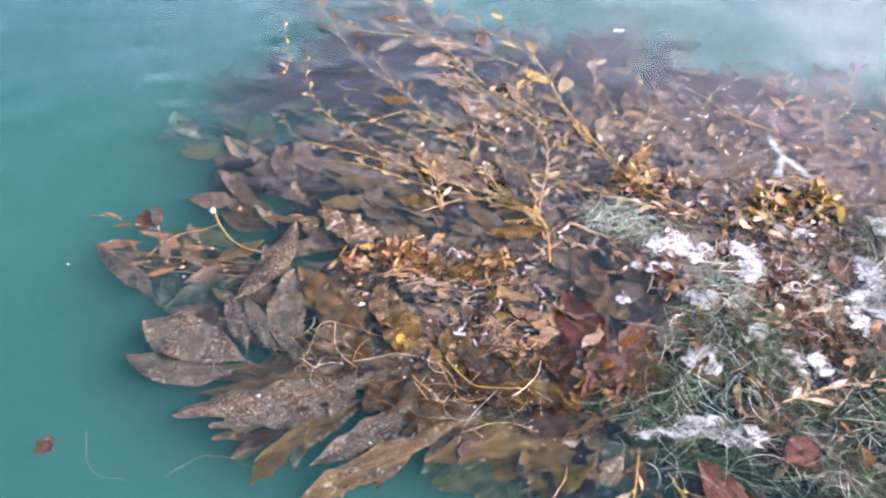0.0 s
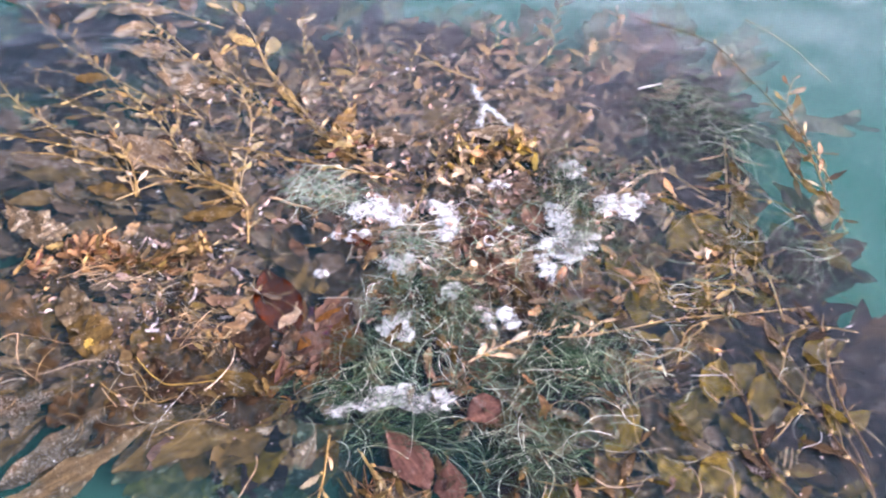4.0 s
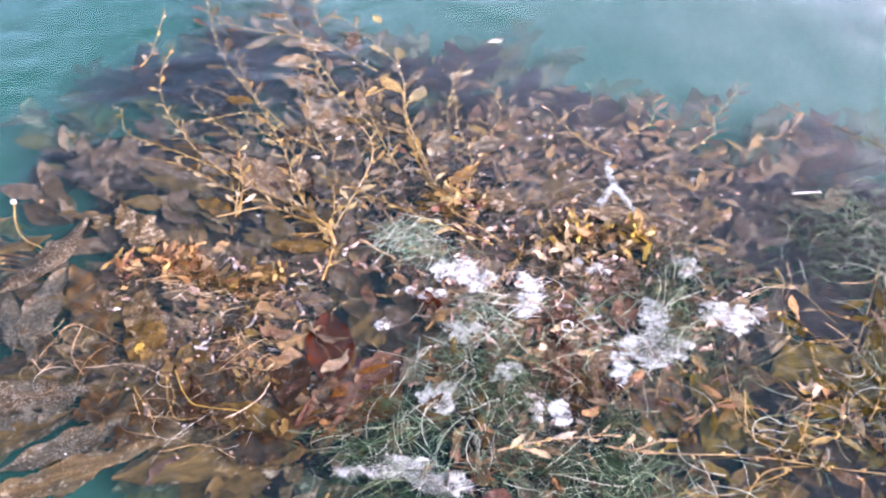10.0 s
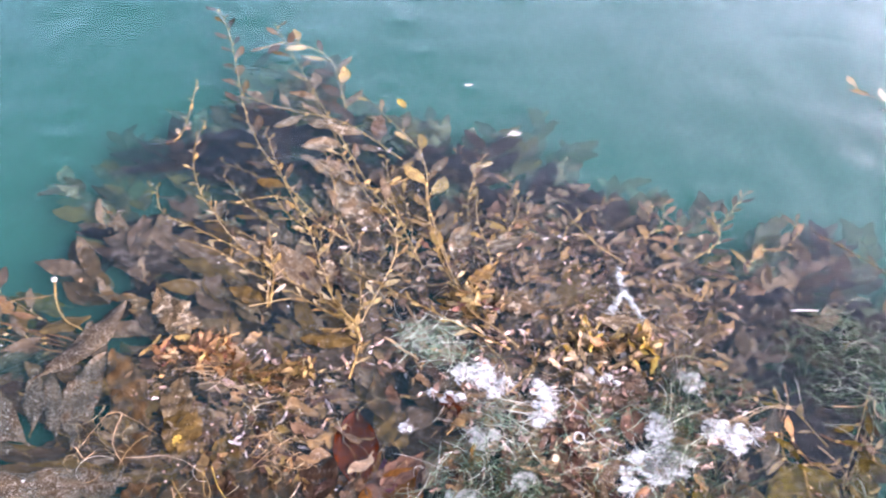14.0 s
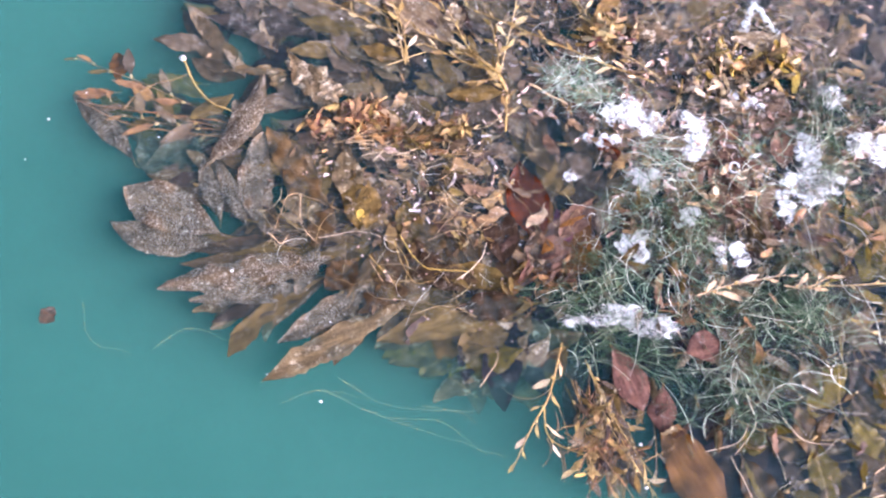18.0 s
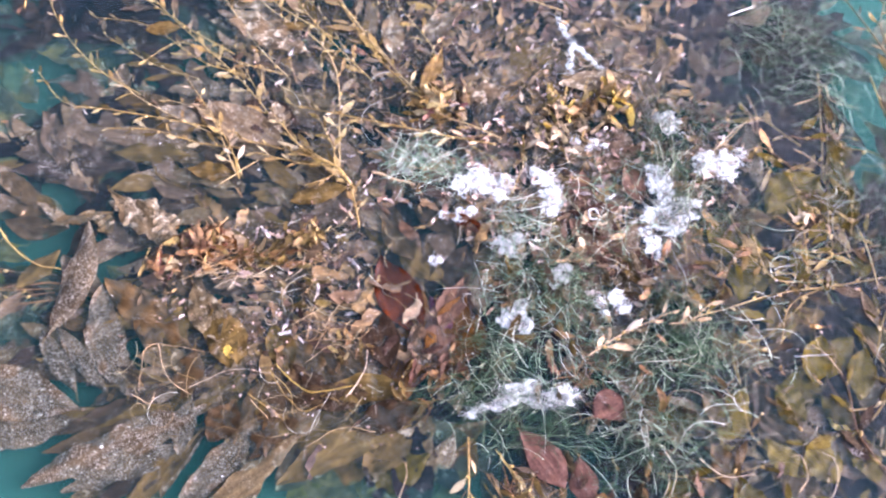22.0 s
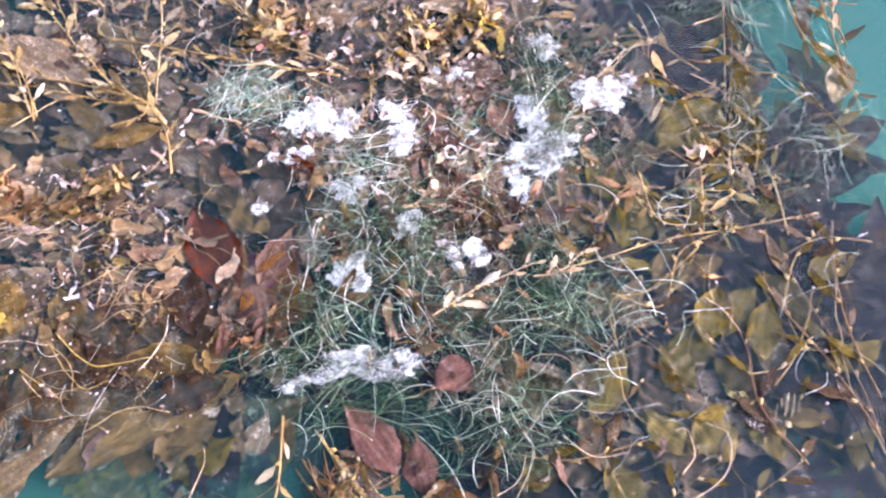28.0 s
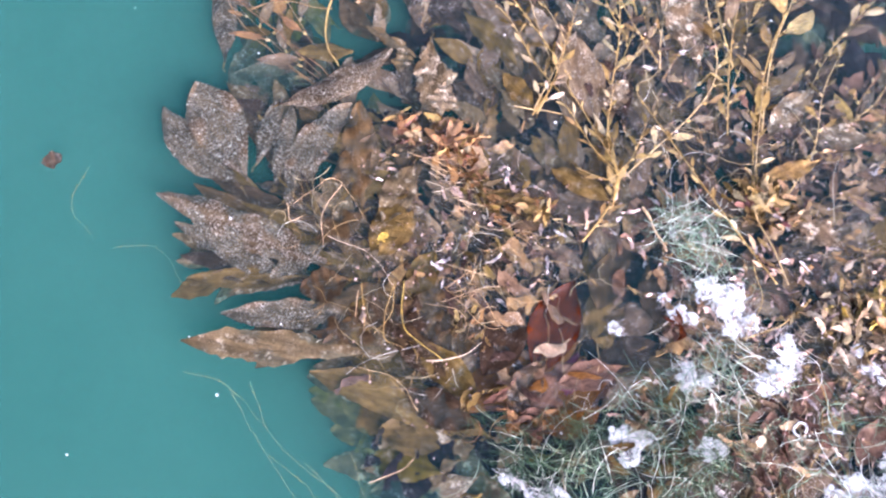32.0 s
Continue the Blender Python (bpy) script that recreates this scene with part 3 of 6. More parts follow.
def inside(x, y, ring):
    hit = False
    for (ax, ay), (bx, by) in zip(ring, ring[1:] + ring[:1]):
        if (ay > y) != (by > y) and x < (bx - ax) * (y - ay) / (by - ay) + ax:
            hit = not hit
    return hit


def scattered(ring):
    """A chance place within the ring."""
    while True:
        x, y = rnd(min(p[0] for p in ring), max(p[0] for p in ring)), rnd(min(p[1] for p in ring), max(p[1] for p in ring))
        if inside(x, y, ring):
            return x, y


BIG = kit("blade", (TAN, BROWN, OLIVE, CRUSTED, PALE, MAROON, GOLD, WET_BROWN, DULL_OLIVE), 16, lambda: blade_shape(1.0, rnd(0.24, 0.40), rnd(-0.6, 0.6), 0.2, rnd(-0.25, 0.25), 0.12, rnd(0.35, 0.6)))
NARROW = kit("blade", (DULL_GOLD, DULL_OLIVE, WET_BROWN, BROWN, OLIVE, PALE, GOLD, RUST, MAROON), 12, lambda: blade_shape(1.0, rnd(0.22, 0.36), rnd(-0.5, 0.5), 0.3, rnd(-0.3, 0.3), 0.1, rnd(0.3, 0.5), n=9, across=2, twist=rnd(-0.6, 0.6)))
SMALL = kit("blade", (RUSSET, DULL_GOLD, WET_BROWN, DULL_OLIVE, GOLD, BROWN, YELLOW, RED, OLIVE, STIPE, CREAM, PALE, DARK_RED, MAROON, RUST), 10, lambda: blade_shape(1.0, rnd(0.2, 0.34), rnd(-0.9, 0.9), 0.6, rnd(-0.9, 0.9), 0.3, rnd(0.3, 0.65), n=9, across=2, torn=0.35, twist=rnd(-2.6, 2.6)))
FROND = kit("blade", (DULL_GOLD, DULL_OLIVE, WET_BROWN, GOLD, BROWN, YELLOW, RED, OLIVE, STIPE, CREAM, PALE, MAROON, RUST), 10, lambda: blade_shape(1.0, rnd(0.22, 0.34), rnd(-0.7, 0.7), 0.35, rnd(-0.5, 0.5), 0.12, rnd(0.35, 0.55), n=8, across=2, twist=rnd(-0.7, 0.7)))
BULBS = [mesh_of("float", *bulb(1.0, w), m) for w in (0.42, 0.5) for m in (STIPE, GOLD)]

DARK_BULBS = [mesh_of("float", *bulb(1.0, 0.45), m) for m in (OLIVE, BROWN)]

# ---- great crusted blades on the seaward edge ----
CR = "broad brown kelp blade crusted with white speckled animals"
leaf((-0.93, 1.14), (-1.56, 1.34), 0.29, CRUSTED, CR, 0.024, 0.0, -0.35, 0.12, 0.62, wave=0.12, curl=0.05)
leaf((-0.92, 1.09), (-1.58, 1.12), 0.20, CRUSTED, CR, 0.016, 0.0, -0.4, 0.15, 0.5, wave=0.12)
leaf((-1.14, 1.56), (-0.97, 2.21), 0.17, CRUSTED, CR, 0.034, 0.03, 0.35, full=0.42)
leaf((-0.97, 1.23), (-1.18, 1.59), 0.12, CRUSTED, CR, 0.016)
leaf((-0.81, 1.21), (-1.11, 1.60), 0.10, CRUSTED, CR, 0.022, bend=0.3)
leaf((-0.71, 1.19), (-0.88, 1.83), 0.20, CRUSTED, CR, 0.02, bend=-0.3)
leaf((-0.31, 1.11), (-1.19, 0.77), 0.20, CRUSTED, CR, 0.024, 0.01, 0.15, 0.2, 0.42)
leaf((-0.38, 0.95), (-1.00, 0.73), 0.13, CRUSTED, CR, 0.012, ragged=0.3)
leaf((-0.39, 1.17), (-0.44, 0.86), 0.12, CRUSTED, CR, 0.016)
leaf((-0.02, 1.00), (-0.47, 0.58), 0.15, CRUSTED, CR, 0.018, bend=0.15)
leaf((0.18, 0.94), (-0.50, 0.36), 0.16, PALE, "long pale kelp blade overgrown with a beige crust", 0.016, 0.0, 0.12, 0.35, 0.55)
leaf((0.85, 1.05), (0.03, 0.68), 0.20, OLIVE, "long olive brown kelp blade just under the water", 0.0, -0.01, ragged=0.2)
leaf((0.74, 0.86), (0.37, 0.44), 0.17, PALE, "pale kelp blade hanging under the water", -0.05, -0.05, ragged=0.3)
leaf((0.81, 1.01), (0.51, 0.55), 0.28, PALE, "pale ragged kelp blade sunk under the water", -0.03, -0.03, ragged=0.5)
leaf((0.71, 0.93), (0.45, 0.72), 0.20, OLIVE, "olive kelp blade sunk under the water", -0.03)
leaf((-0.61, 1.20), (-1.06, 1.02), 0.09, WET_BROWN, "dark narrow kelp blade with specks", -0.002)
leaf((-0.31, 1.00), (-0.67, 0.67), 0.10, WET_BROWN, "brown kelp blade under the water", -0.015)
leaf((-0.39, 1.42), (-0.87, 1.86), 0.20, WET_BROWN, "brown kelp blade on the raft", 0.012)
leaf((-0.21, 1.60), (-0.15, 1.30), 0.13, OLIVE, "olive kelp blade with a worn surface", 0.02)
leaf((-0.30, 1.64), (-0.19, 1.29), 0.16, OLIVE, "olive kelp blade with a bright yellow tip", 0.024)
leaf((-0.22, 1.43), (-0.20, 1.34), 0.05, YELLOW, "bright yellow torn scrap of kelp", 0.026, name="kelp_debris")
leaf((-0.40, 1.79), (-0.26, 1.44), 0.17, PALE, "pale crusted kelp blade", 0.02)
leaf((-0.88, 2.40), (-0.51, 2.02), 0.16, PALE, "beige crusted kelp blade", 0.018, ragged=0.5)
leaf((-1.21, 2.21), (-0.85, 2.26), 0.07, PALE, "narrow ragged pale kelp blade", 0.012, ragged=0.6)
leaf((-0.93, 2.28), (-0.85, 2.13), 0.10, PALE, "ragged pale scrap of kelp", 0.012, ragged=0.6, name="kelp_debris")
for k in range(9):
    a, b = (((0.20, 1.36), (-0.07, 0.94)), ((0.42, 1.21), (-0.03, 1.23)), ((0.39, 1.06), (0.09, 1.33)))[k % 3]
    d, e = rnd(-0.15, 0.15), rnd(-0.15, 0.15)
    leaf((a[0] + d, a[1] + e), (b[0] + d, b[1] + e), rnd(0.14, 0.22), WET_BROWN, "brown wet kelp blade on the raft", rnd(0.0, 0.02), bend=rnd(-0.4, 0.4))
# narrower blades of the fan, between the great ones
for tip, w, mat in (((-1.12, 0.94), 0.12, WET_BROWN), ((-0.98, 0.86), 0.13, OLIVE), ((-0.86, 0.64), 0.12, WET_BROWN), ((-0.74, 0.58), 0.11, OLIVE), ((-0.62, 0.70), 0.14, CRUSTED), ((-0.30, 0.50), 0.13, OLIVE), ((-0.16, 0.52), 0.14, WET_BROWN), ((-0.20, 0.64), 0.15, PALE), ((-1.26, 1.06), 0.12, OLIVE), ((-1.34, 1.38), 0.13, WET_BROWN), ((-1.20, 1.44), 0.12, OLIVE)):
    foot = (0.32 * tip[0] - 0.10, 1.12 + 0.32 * (tip[1] - 1.0))
    leaf(foot, tip, w, mat, "narrow olive brown kelp blade of the outer fan", -0.006, -0.012, rnd(-0.3, 0.3), ragged=0.15, wave=0.1)
# soft olive blades that hang out under the water on the near edge
for k in range(18):
    a, tips = (0.62, 1.13), ((0.04, 0.59), (0.23, 0.54), (0.45, 0.48), (0.66, 0.43), (0.85, 0.48), (0.38, 0.68))
    a = (a[0] + rnd(-0.12, 0.12), a[1] + rnd(-0.12, 0.12))
    b = tips[k % 6]
    w = rnd(0.45, 0.85)
    s = (b[0] + (a[0] - b[0]) * w, b[1] + (a[1] - b[1]) * w)
    leaf((s[0] + rnd(-0.05, 0.05), s[1] + rnd(-0.05, 0.05)), (b[0] + (s[0] - b[0]) * rnd(0.0, 0.35) + rnd(-0.05, 0.05), b[1] + (s[1] - b[1]) * rnd(0.0, 0.35) + rnd(-0.05, 0.05)), rnd(0.15, 0.24), random.choice((OLIVE, DULL_OLIVE, PALE)), "soft olive kelp blade sunk under the water", rnd(-0.12, -0.03), -0.07, rnd(-0.4, 0.4))
SOFT = [(0.10, 0.74), (0.62, 0.66), (0.98, 0.72), (1.02, 1.06), (0.62, 1.16), (0.28, 1.04)]
for k in range(20):
    a = scattered(SOFT)
    h, ln = radians(rnd(185, 245)), rnd(0.26, 0.42)
    leaf((a[0] - 0.4 * ln * math.cos(h), a[1] - 0.4 * ln * math.sin(h)), (a[0] + 0.6 * ln * math.cos(h), a[1] + 0.6 * ln * math.sin(h)), ln * rnd(0.36, 0.5), random.choice((OLIVE, PALE, DULL_OLIVE, TAN)), "soft olive tan kelp blade under a film of water", rnd(-0.035, -0.004), -0.06, rnd(-0.3, 0.3), wave=0.16, n=22)
# sunk weed off the corner
for a, b, w in (((-1.12, 1.61), (-1.60, 1.70), 0.2), ((-1.18, 1.64), (-1.48, 1.90), 0.18), ((-1.34, 1.42), (-1.64, 1.78), 0.16), ((-1.29, 1.84), (-1.78, 2.06), 0.2)):
    leaf(a, b, w, BROWN if w < 0.21 else OLIVE, "brown kelp blade under the water", -0.06, -0.05)
CORNER = [(-1.20, 1.62), (-1.78, 1.74), (-2.00, 2.02), (-1.62, 2.24), (-1.20, 2.02)]
for k in range(11):
    a = scattered(CORNER)
    h, ln = radians(rnd(140, 200)), rnd(0.28, 0.46)
    leaf((a[0] - 0.5 * ln * math.cos(h), a[1] - 0.5 * ln * math.sin(h)), (a[0] + 0.5 * ln * math.cos(h), a[1] + 0.5 * ln * math.sin(h)), ln * rnd(0.26, 0.36), random.choice((OLIVE, BROWN, DULL_OLIVE)), "soft olive brown kelp blade deep under the water", rnd(-0.10, -0.055), -0.02, rnd(-0.4, 0.4))
leaf((-1.58, 1.53), (-2.10, 1.92), 0.14, CRUSTED, "crusted kelp blade curling under the water", -0.012, -0.01, 0.5)
for k in range(3):
    a, b = (-1.19, 1.87), (-1.95, 2.00)
    d, e = rnd(-0.16, 0.16), rnd(-0.18, 0.18)
    frond([(a[0] + 0.4 * d, a[1] + 0.4 * e), (0.5 * (a[0] + b[0]) + d, 0.5 * (a[1] + b[1]) + e), (b[0] + 1.3 * d, b[1] + 1.3 * e)], "brown kelp frond fraying out under the water", rnd(-0.045, -0.025), (0.12, 0.24), 0.1, (OLIVE, RUST, BROWN), stipe=RUST, r=0.005, shapes=NARROW)
leaf((-1.85, 2.04), (-1.92, 2.25), 0.12, RUSSET, "rounded orange kelp blade under the water", -0.03, 0.0, full=0.6)
leaf((-1.78, 2.05), (-1.60, 1.97), 0.09, RUST, "rounded orange kelp blade under the water", -0.035, full=0.6)
leaf((-1.84, 1.97), (-2.09, 1.93), 0.08, RUST, "rounded orange kelp blade under the water", -0.035, full=0.6)
leaf((-1.35, 1.84), (-1.13, 2.06), 0.12, OLIVE, "olive kelp blade lying at the surface", 0.004)
stem([(-1.04, 1.86), (-1.31, 1.87), (-1.76, 1.85), (-2.05, 1.86)], 0.0045, RUST, "rust-coloured bare kelp stipe", -0.01, name="bare_kelp")
stem([(-1.76, 1.85), (-1.66, 2.02), (-1.43, 2.18)], 0.004, RUST, "rust-coloured bare kelp stipe", -0.02, name="bare_kelp")
stem([(-1.00, 1.77), (-1.34, 1.76), (-1.69, 1.76), (-2.01, 1.86)], 0.004, RUST, "rust-coloured kelp stipe under water", -0.02, name="bare_kelp")
curl = stem([(-1.50, 2.26), (-1.38, 2.09), (-1.22, 1.96), (-1.10, 1.93)], 0.006, STIPE, "golden curled kelp stipe with a white end", 0.012, name="bare_kelp")

# ---- golden fronds over the raft ----
TIP = "golden young kelp frond with narrow blades and small floats"
frond([(-0.16, 2.42), (-0.20, 2.60), (-0.31, 2.84), (-0.48, 3.15)], TIP, 0.02, (0.05, 0.11), 0.05, (GOLD, GOLD, CREAM), r=0.008, rise=0.02)
frond([(-0.18, 2.46), (-0.30, 2.80), (-0.38, 2.91), (-0.62, 3.01)], TIP, 0.02, (0.04, 0.09), 0.07, (GOLD, CREAM), r=0.006)
frond([(0.35, 2.50), (0.11, 2.71), (-0.17, 3.14), (-0.60, 3.66), (-0.93, 4.12)], TIP, -0.004, (0.07, 0.15), 0.055, (GOLD, BROWN, GOLD), r=0.007)
frond([(0.41, 2.49), (0.39, 3.24), (0.01, 3.68), (-0.31, 4.05)], TIP, -0.004, (0.07, 0.15), 0.055, (GOLD, BROWN, GOLD), r=0.007)
frond([(0.83, 3.00), (0.66, 3.25), (0.47, 3.65), (0.32, 3.97), (0.00, 3.73), (-0.47, 4.30), (-0.94, 4.89)], TIP, -0.002, (0.07, 0.16), 0.06, (GOLD, BROWN, OLIVE), r=0.008)
frond([(1.31, 2.53), (1.01, 2.62), (0.55, 2.77), (0.15, 2.90)], "long golden kelp frond with pale pods along its stipe", 0.025, (0.05, 0.11), 0.06, (GOLD, CREAM, GOLD), r=0.008, spread=(15, 35))
frond([(1.35, 2.57), (1.18, 2.68), (1.00, 2.78), (0.83, 3.02), (0.60, 3.39)], TIP, 0.02, (0.06, 0.13), 0.06, (GOLD, OLIVE), r=0.007)
frond([(-0.75, 3.06), (-1.00, 3.26), (-1.20, 3.51), (-1.34, 3.80), (-1.41, 4.11)], TIP, 0.0, (0.04, 0.09), 0.09, (GOLD, CREAM), r=0.006)
frond([(-0.13, 3.16), (-0.40, 3.29), (-0.73, 3.59), (-1.06, 3.68)], TIP, -0.004, (0.06, 0.12), 0.06, (GOLD, BROWN), r=0.006)
frond([(0.09, 3.15), (-0.23, 3.29), (-0.53, 3.44), (-0.72, 3.33)], TIP, -0.002, (0.06, 0.12), 0.07, (GOLD, BROWN), r=0.006)
frond([(-0.17, 2.74), (-0.55, 2.86), (-0.90, 2.96), (-1.19, 3.04), (-1.37, 3.28)], TIP, 0.002, (0.05, 0.1), 0.06, (GOLD, OLIVE), r=0.006)
frond([(0.12, 3.13), (-0.06, 3.38), (-0.26, 3.76), (-0.44, 4.06)], TIP, -0.004, (0.07, 0.14), 0.06, (GOLD, BROWN, OLIVE), r=0.006)
frond([(0.64, 3.04), (0.34, 3.46), (0.15, 3.80), (0.02, 4.10)], TIP, -0.004, (0.07, 0.14), 0.06, (GOLD, BROWN, OLIVE), r=0.006)
frond([(-0.33, 2.76), (-0.58, 2.91), (-0.81, 3.09), (-0.92, 3.27)], TIP, 0.0, (0.06, 0.12), 0.06, (GOLD, BROWN, OLIVE), r=0.006)
frond([(-0.14, 2.63), (-0.39, 2.69), (-0.67, 2.80), (-0.92, 2.83)], TIP, 0.004, (0.06, 0.12), 0.06, (GOLD, OLIVE), r=0.006)
frond([(1.06, 3.00), (1.00, 3.30), (0.83, 3.63), (0.75, 3.92)], TIP, -0.004, (0.07, 0.15), 0.06, (GOLD, BROWN, OLIVE), r=0.006)
frond([(1.85, 3.51), (1.66, 3.62), (1.48, 3.79), (1.36, 3.94)], TIP, 0.0, (0.07, 0.14), 0.06, (GOLD, BROWN, CREAM), r=0.006)
for tip in ((0.05, 2.81), (-0.16, 2.68), (-0.08, 2.58), (0.29, 2.81), (0.21, 2.33)):
    mid = tuple(0.5 * (p + q) + rnd(-0.05, 0.05) for p, q in zip((0.42, 2.40), tip))
    frond([(0.48, 2.30), (0.39, 2.45), mid, tip], "stout golden kelp frond spreading from a shared foot", 0.028, (0.05, 0.12), 0.055, (GOLD, DULL_GOLD, OLIVE), r=0.007, start=0.15, spread=(10, 32), rise=0.012)
frond([(0.50, 2.05), (0.48, 2.23), (0.44, 2.38)], "short golden kelp frond on the raft", 0.02, (0.06, 0.12), 0.05, (GOLD, CREAM), r=0.01)
leaf((0.46, 2.32), (0.12, 2.25), 0.13, OLIVE, "tan kelp blade lying on top of the raft", 0.035, curl=0.3)
leaf((0.27, 3.29), (-0.23, 3.58), 0.19, TAN, "broad tan kelp blade with a pale crust", 0.012)
leaf((-0.10, 3.76), (-0.52, 3.92), 0.11, TAN, "tan kelp blade with a pale crust", 0.012)
leaf((0.11, 2.62), (-0.42, 2.96), 0.24, BROWN, "broad smooth brown kelp blade", 0.012, ragged=0.05, wave=0.12)
leaf((1.06, 3.25), (0.91, 2.95), 0.1, GOLD, "golden kelp blade on the raft", 0.02)
stem([(-0.27, 2.39), (-0.18, 2.45), (-0.06, 2.53)], 0.0035, STIPE, "straw-coloured stick lying on the weed", 0.03, name="stick", category="stick")
stem([(-0.15, 2.44), (-0.18, 2.56)], 0.004, STIPE, "pale cream twig on the weed", 0.03, name="stick", category="stick")
stem([(0.59, 2.41), (0.70, 2.36), (0.82, 2.30)], 0.008, CREAM, "pale bleached stipe on the weed", 0.03, name="bare_kelp")
frond([(1.63, 1.19), (1.82, 1.29), (2.09, 1.39)], "bleached cream kelp frond with short leaves", 0.06, (0.07, 0.15), 0.04, (CREAM, CREAM, PALE), stipe=CREAM, r=0.006, spread=(15, 40))
frond([(2.08, 1.33), (2.20, 1.34), (2.32, 1.43)], "bleached cream kelp frond with short leaves", 0.055, (0.07, 0.14), 0.05, (CREAM, PALE), stipe=CREAM, r=0.006)
stem([(2.88, 3.38), (3.04, 3.44)], 0.006, WHITE, "short white stick on the weed", 0.03, name="stick", category="stick", r1=0.005)

# fronds that fan out over the far side of the raft
for k in range(22):
    p, q = (-0.41, 3.08), (2.77, 3.91)
    w = (k + rnd(0.1, 0.9)) / 22
    a = (p[0] + (q[0] - p[0]) * w + rnd(-0.1, 0.1), p[1] + (q[1] - p[1]) * w + rnd(-0.25, 0.15))
    h = radians(math.degrees(math.atan2(a[1] - 0.6, a[0] - 1.1)) + random.gauss(0, 14))
    ln, side = rnd(0.6, 1.1) * (1.0 if w < 0.5 else 0.6), rnd(-0.15, 0.15)
    b = (a[0] + ln * math.cos(h), a[1] + ln * math.sin(h))
    m = (0.5 * (a[0] + b[0]) - side * math.sin(h), 0.5 * (a[1] + b[1]) + side * math.cos(h))
    frond([a, m, b], "brown and gold kelp frond fanning out under the water film", rnd(-0.045, -0.022), (0.11, 0.22), 0.06, random.choice(((BROWN, GOLD), (BROWN, RUST, PALE), (BROWN, OLIVE), (MAROON, GOLD, BROWN))), stipe=random.choice((RUST, STIPE)), r=0.005, shapes=NARROW, spread=(12, 40), tilt=(-6, 0))

# the far fronds that trail out over open water
PF = "long kelp frond with broad pale brown blades trailing over open water"
frond([(0.76, 3.17), (0.49, 3.64), (0.24, 4.24), (-0.33, 4.77)], PF, -0.005, (0.16, 0.3), 0.1, (BROWN, TAN, GOLD), r=0.008, shapes=BIG)
frond([(0.39, 3.42), (0.04, 3.73), (-0.43, 4.31), (-0.98, 4.98), (-1.54, 5.68)], PF, -0.008, (0.18, 0.34), 0.1, (TAN, BROWN, OLIVE), r=0.009, shapes=BIG)
frond([(-0.20, 3.33), (-0.58, 3.64), (-1.11, 4.21), (-1.77, 5.29), (-2.12, 5.77)], PF, -0.01, (0.14, 0.26), 0.1, (BROWN, BROWN, OLIVE), r=0.008, shapes=BIG)
frond([(0.13, 4.13), (-0.41, 4.43), (-0.91, 4.46), (-1.22, 4.51)], PF, -0.008, (0.2, 0.34), 0.11, (TAN, BROWN), r=0.008, shapes=BIG)
frond([(-0.36, 4.37), (-0.58, 4.81), (-0.88, 5.29), (-1.28, 5.43), (-1.49, 5.23)], PF, -0.015, (0.2, 0.32), 0.12, (TAN, GOLD, BROWN), r=0.008, shapes=BIG)
frond([(-1.50, 3.78), (-1.52, 3.98), (-1.72, 4.58)], TIP, 0.0, (0.05, 0.1), 0.08, (CREAM, GOLD), r=0.006)
frond([(4.39, 5.68), (4.03, 5.78), (3.72, 6.03), (3.31, 6.33)], "faded kelp frond drifting by itself on open water", -0.01, (0.2, 0.34), 0.12, (TAN, GOLD), r=0.008, shapes=BIG)
frond([(3.80, 2.29), (3.80, 2.94), (3.63, 3.55), (3.47, 3.94), (3.03, 4.22)], "rust-coloured kelp frond along the edge of the raft", 0.006, (0.06, 0.13), 0.07, (GOLD, RUST, BROWN), stipe=RUST, r=0.008)
frond([(3.86, 2.46), (3.84, 2.84), (3.82, 3.21), (3.94, 3.49)], "rust-coloured kelp frond along the edge of the raft", 0.004, (0.1, 0.22), 0.09, (GOLD, RUST), stipe=RUST, r=0.008)
stem([(3.82, 4.23), (4.04, 3.92), (4.19, 3.48)], 0.005, STIPE, "thin pale stipe on open water", 0.002, name="bare_kelp")
leaf((0.15, 3.42), (-0.26, 3.62), 0.22, TAN, "broad pale crusted kelp blade", 0.0)
leaf((0.17, 3.31), (-0.23, 3.69), 0.24, TAN, "broad pale crusted kelp blade", 0.004)
leaf((-0.12, 3.74), (-0.52, 3.94), 0.14, TAN, "pale olive kelp blade under water", 0.0)
leaf((0.78, 3.63), (0.79, 3.19), 0.14, TAN, "pale speckled kelp blade", 0.006)
leaf((0.93, 3.31), (1.17, 3.55), 0.16, TAN, "tan speckled kelp blade", 0.002)
leaf((-0.17, 3.05), (-0.60, 3.10), 0.13, CRUSTED, "grey brown speckled kelp blade", 0.0)
leaf((1.43, 2.93), (1.10, 2.90), 0.15, TAN, "pale torn kelp blade", 0.02, ragged=0.5)
leaf((2.14, 2.97), (1.74, 2.94), 0.14, TAN, "pinkish tan kelp blade", 0.02)
leaf((0.05, 2.95), (0.09, 2.71), 0.13, TAN, "pinkish tan kelp blade", 0.02)
leaf((0.20, 2.74), (-0.22, 2.92), 0.24, BROWN, "broad smooth brown kelp blade", 0.008, ragged=0.05, wave=0.15)
leaf((-0.39, 2.77), (-0.65, 2.97), 0.17, BROWN, "broad smooth brown kelp blade", 0.008, ragged=0.05, wave=0.15)
leaf((-0.42, 2.71), (-1.07, 2.84), 0.15, BROWN, "broad olive brown kelp blade", 0.002, wave=0.2)
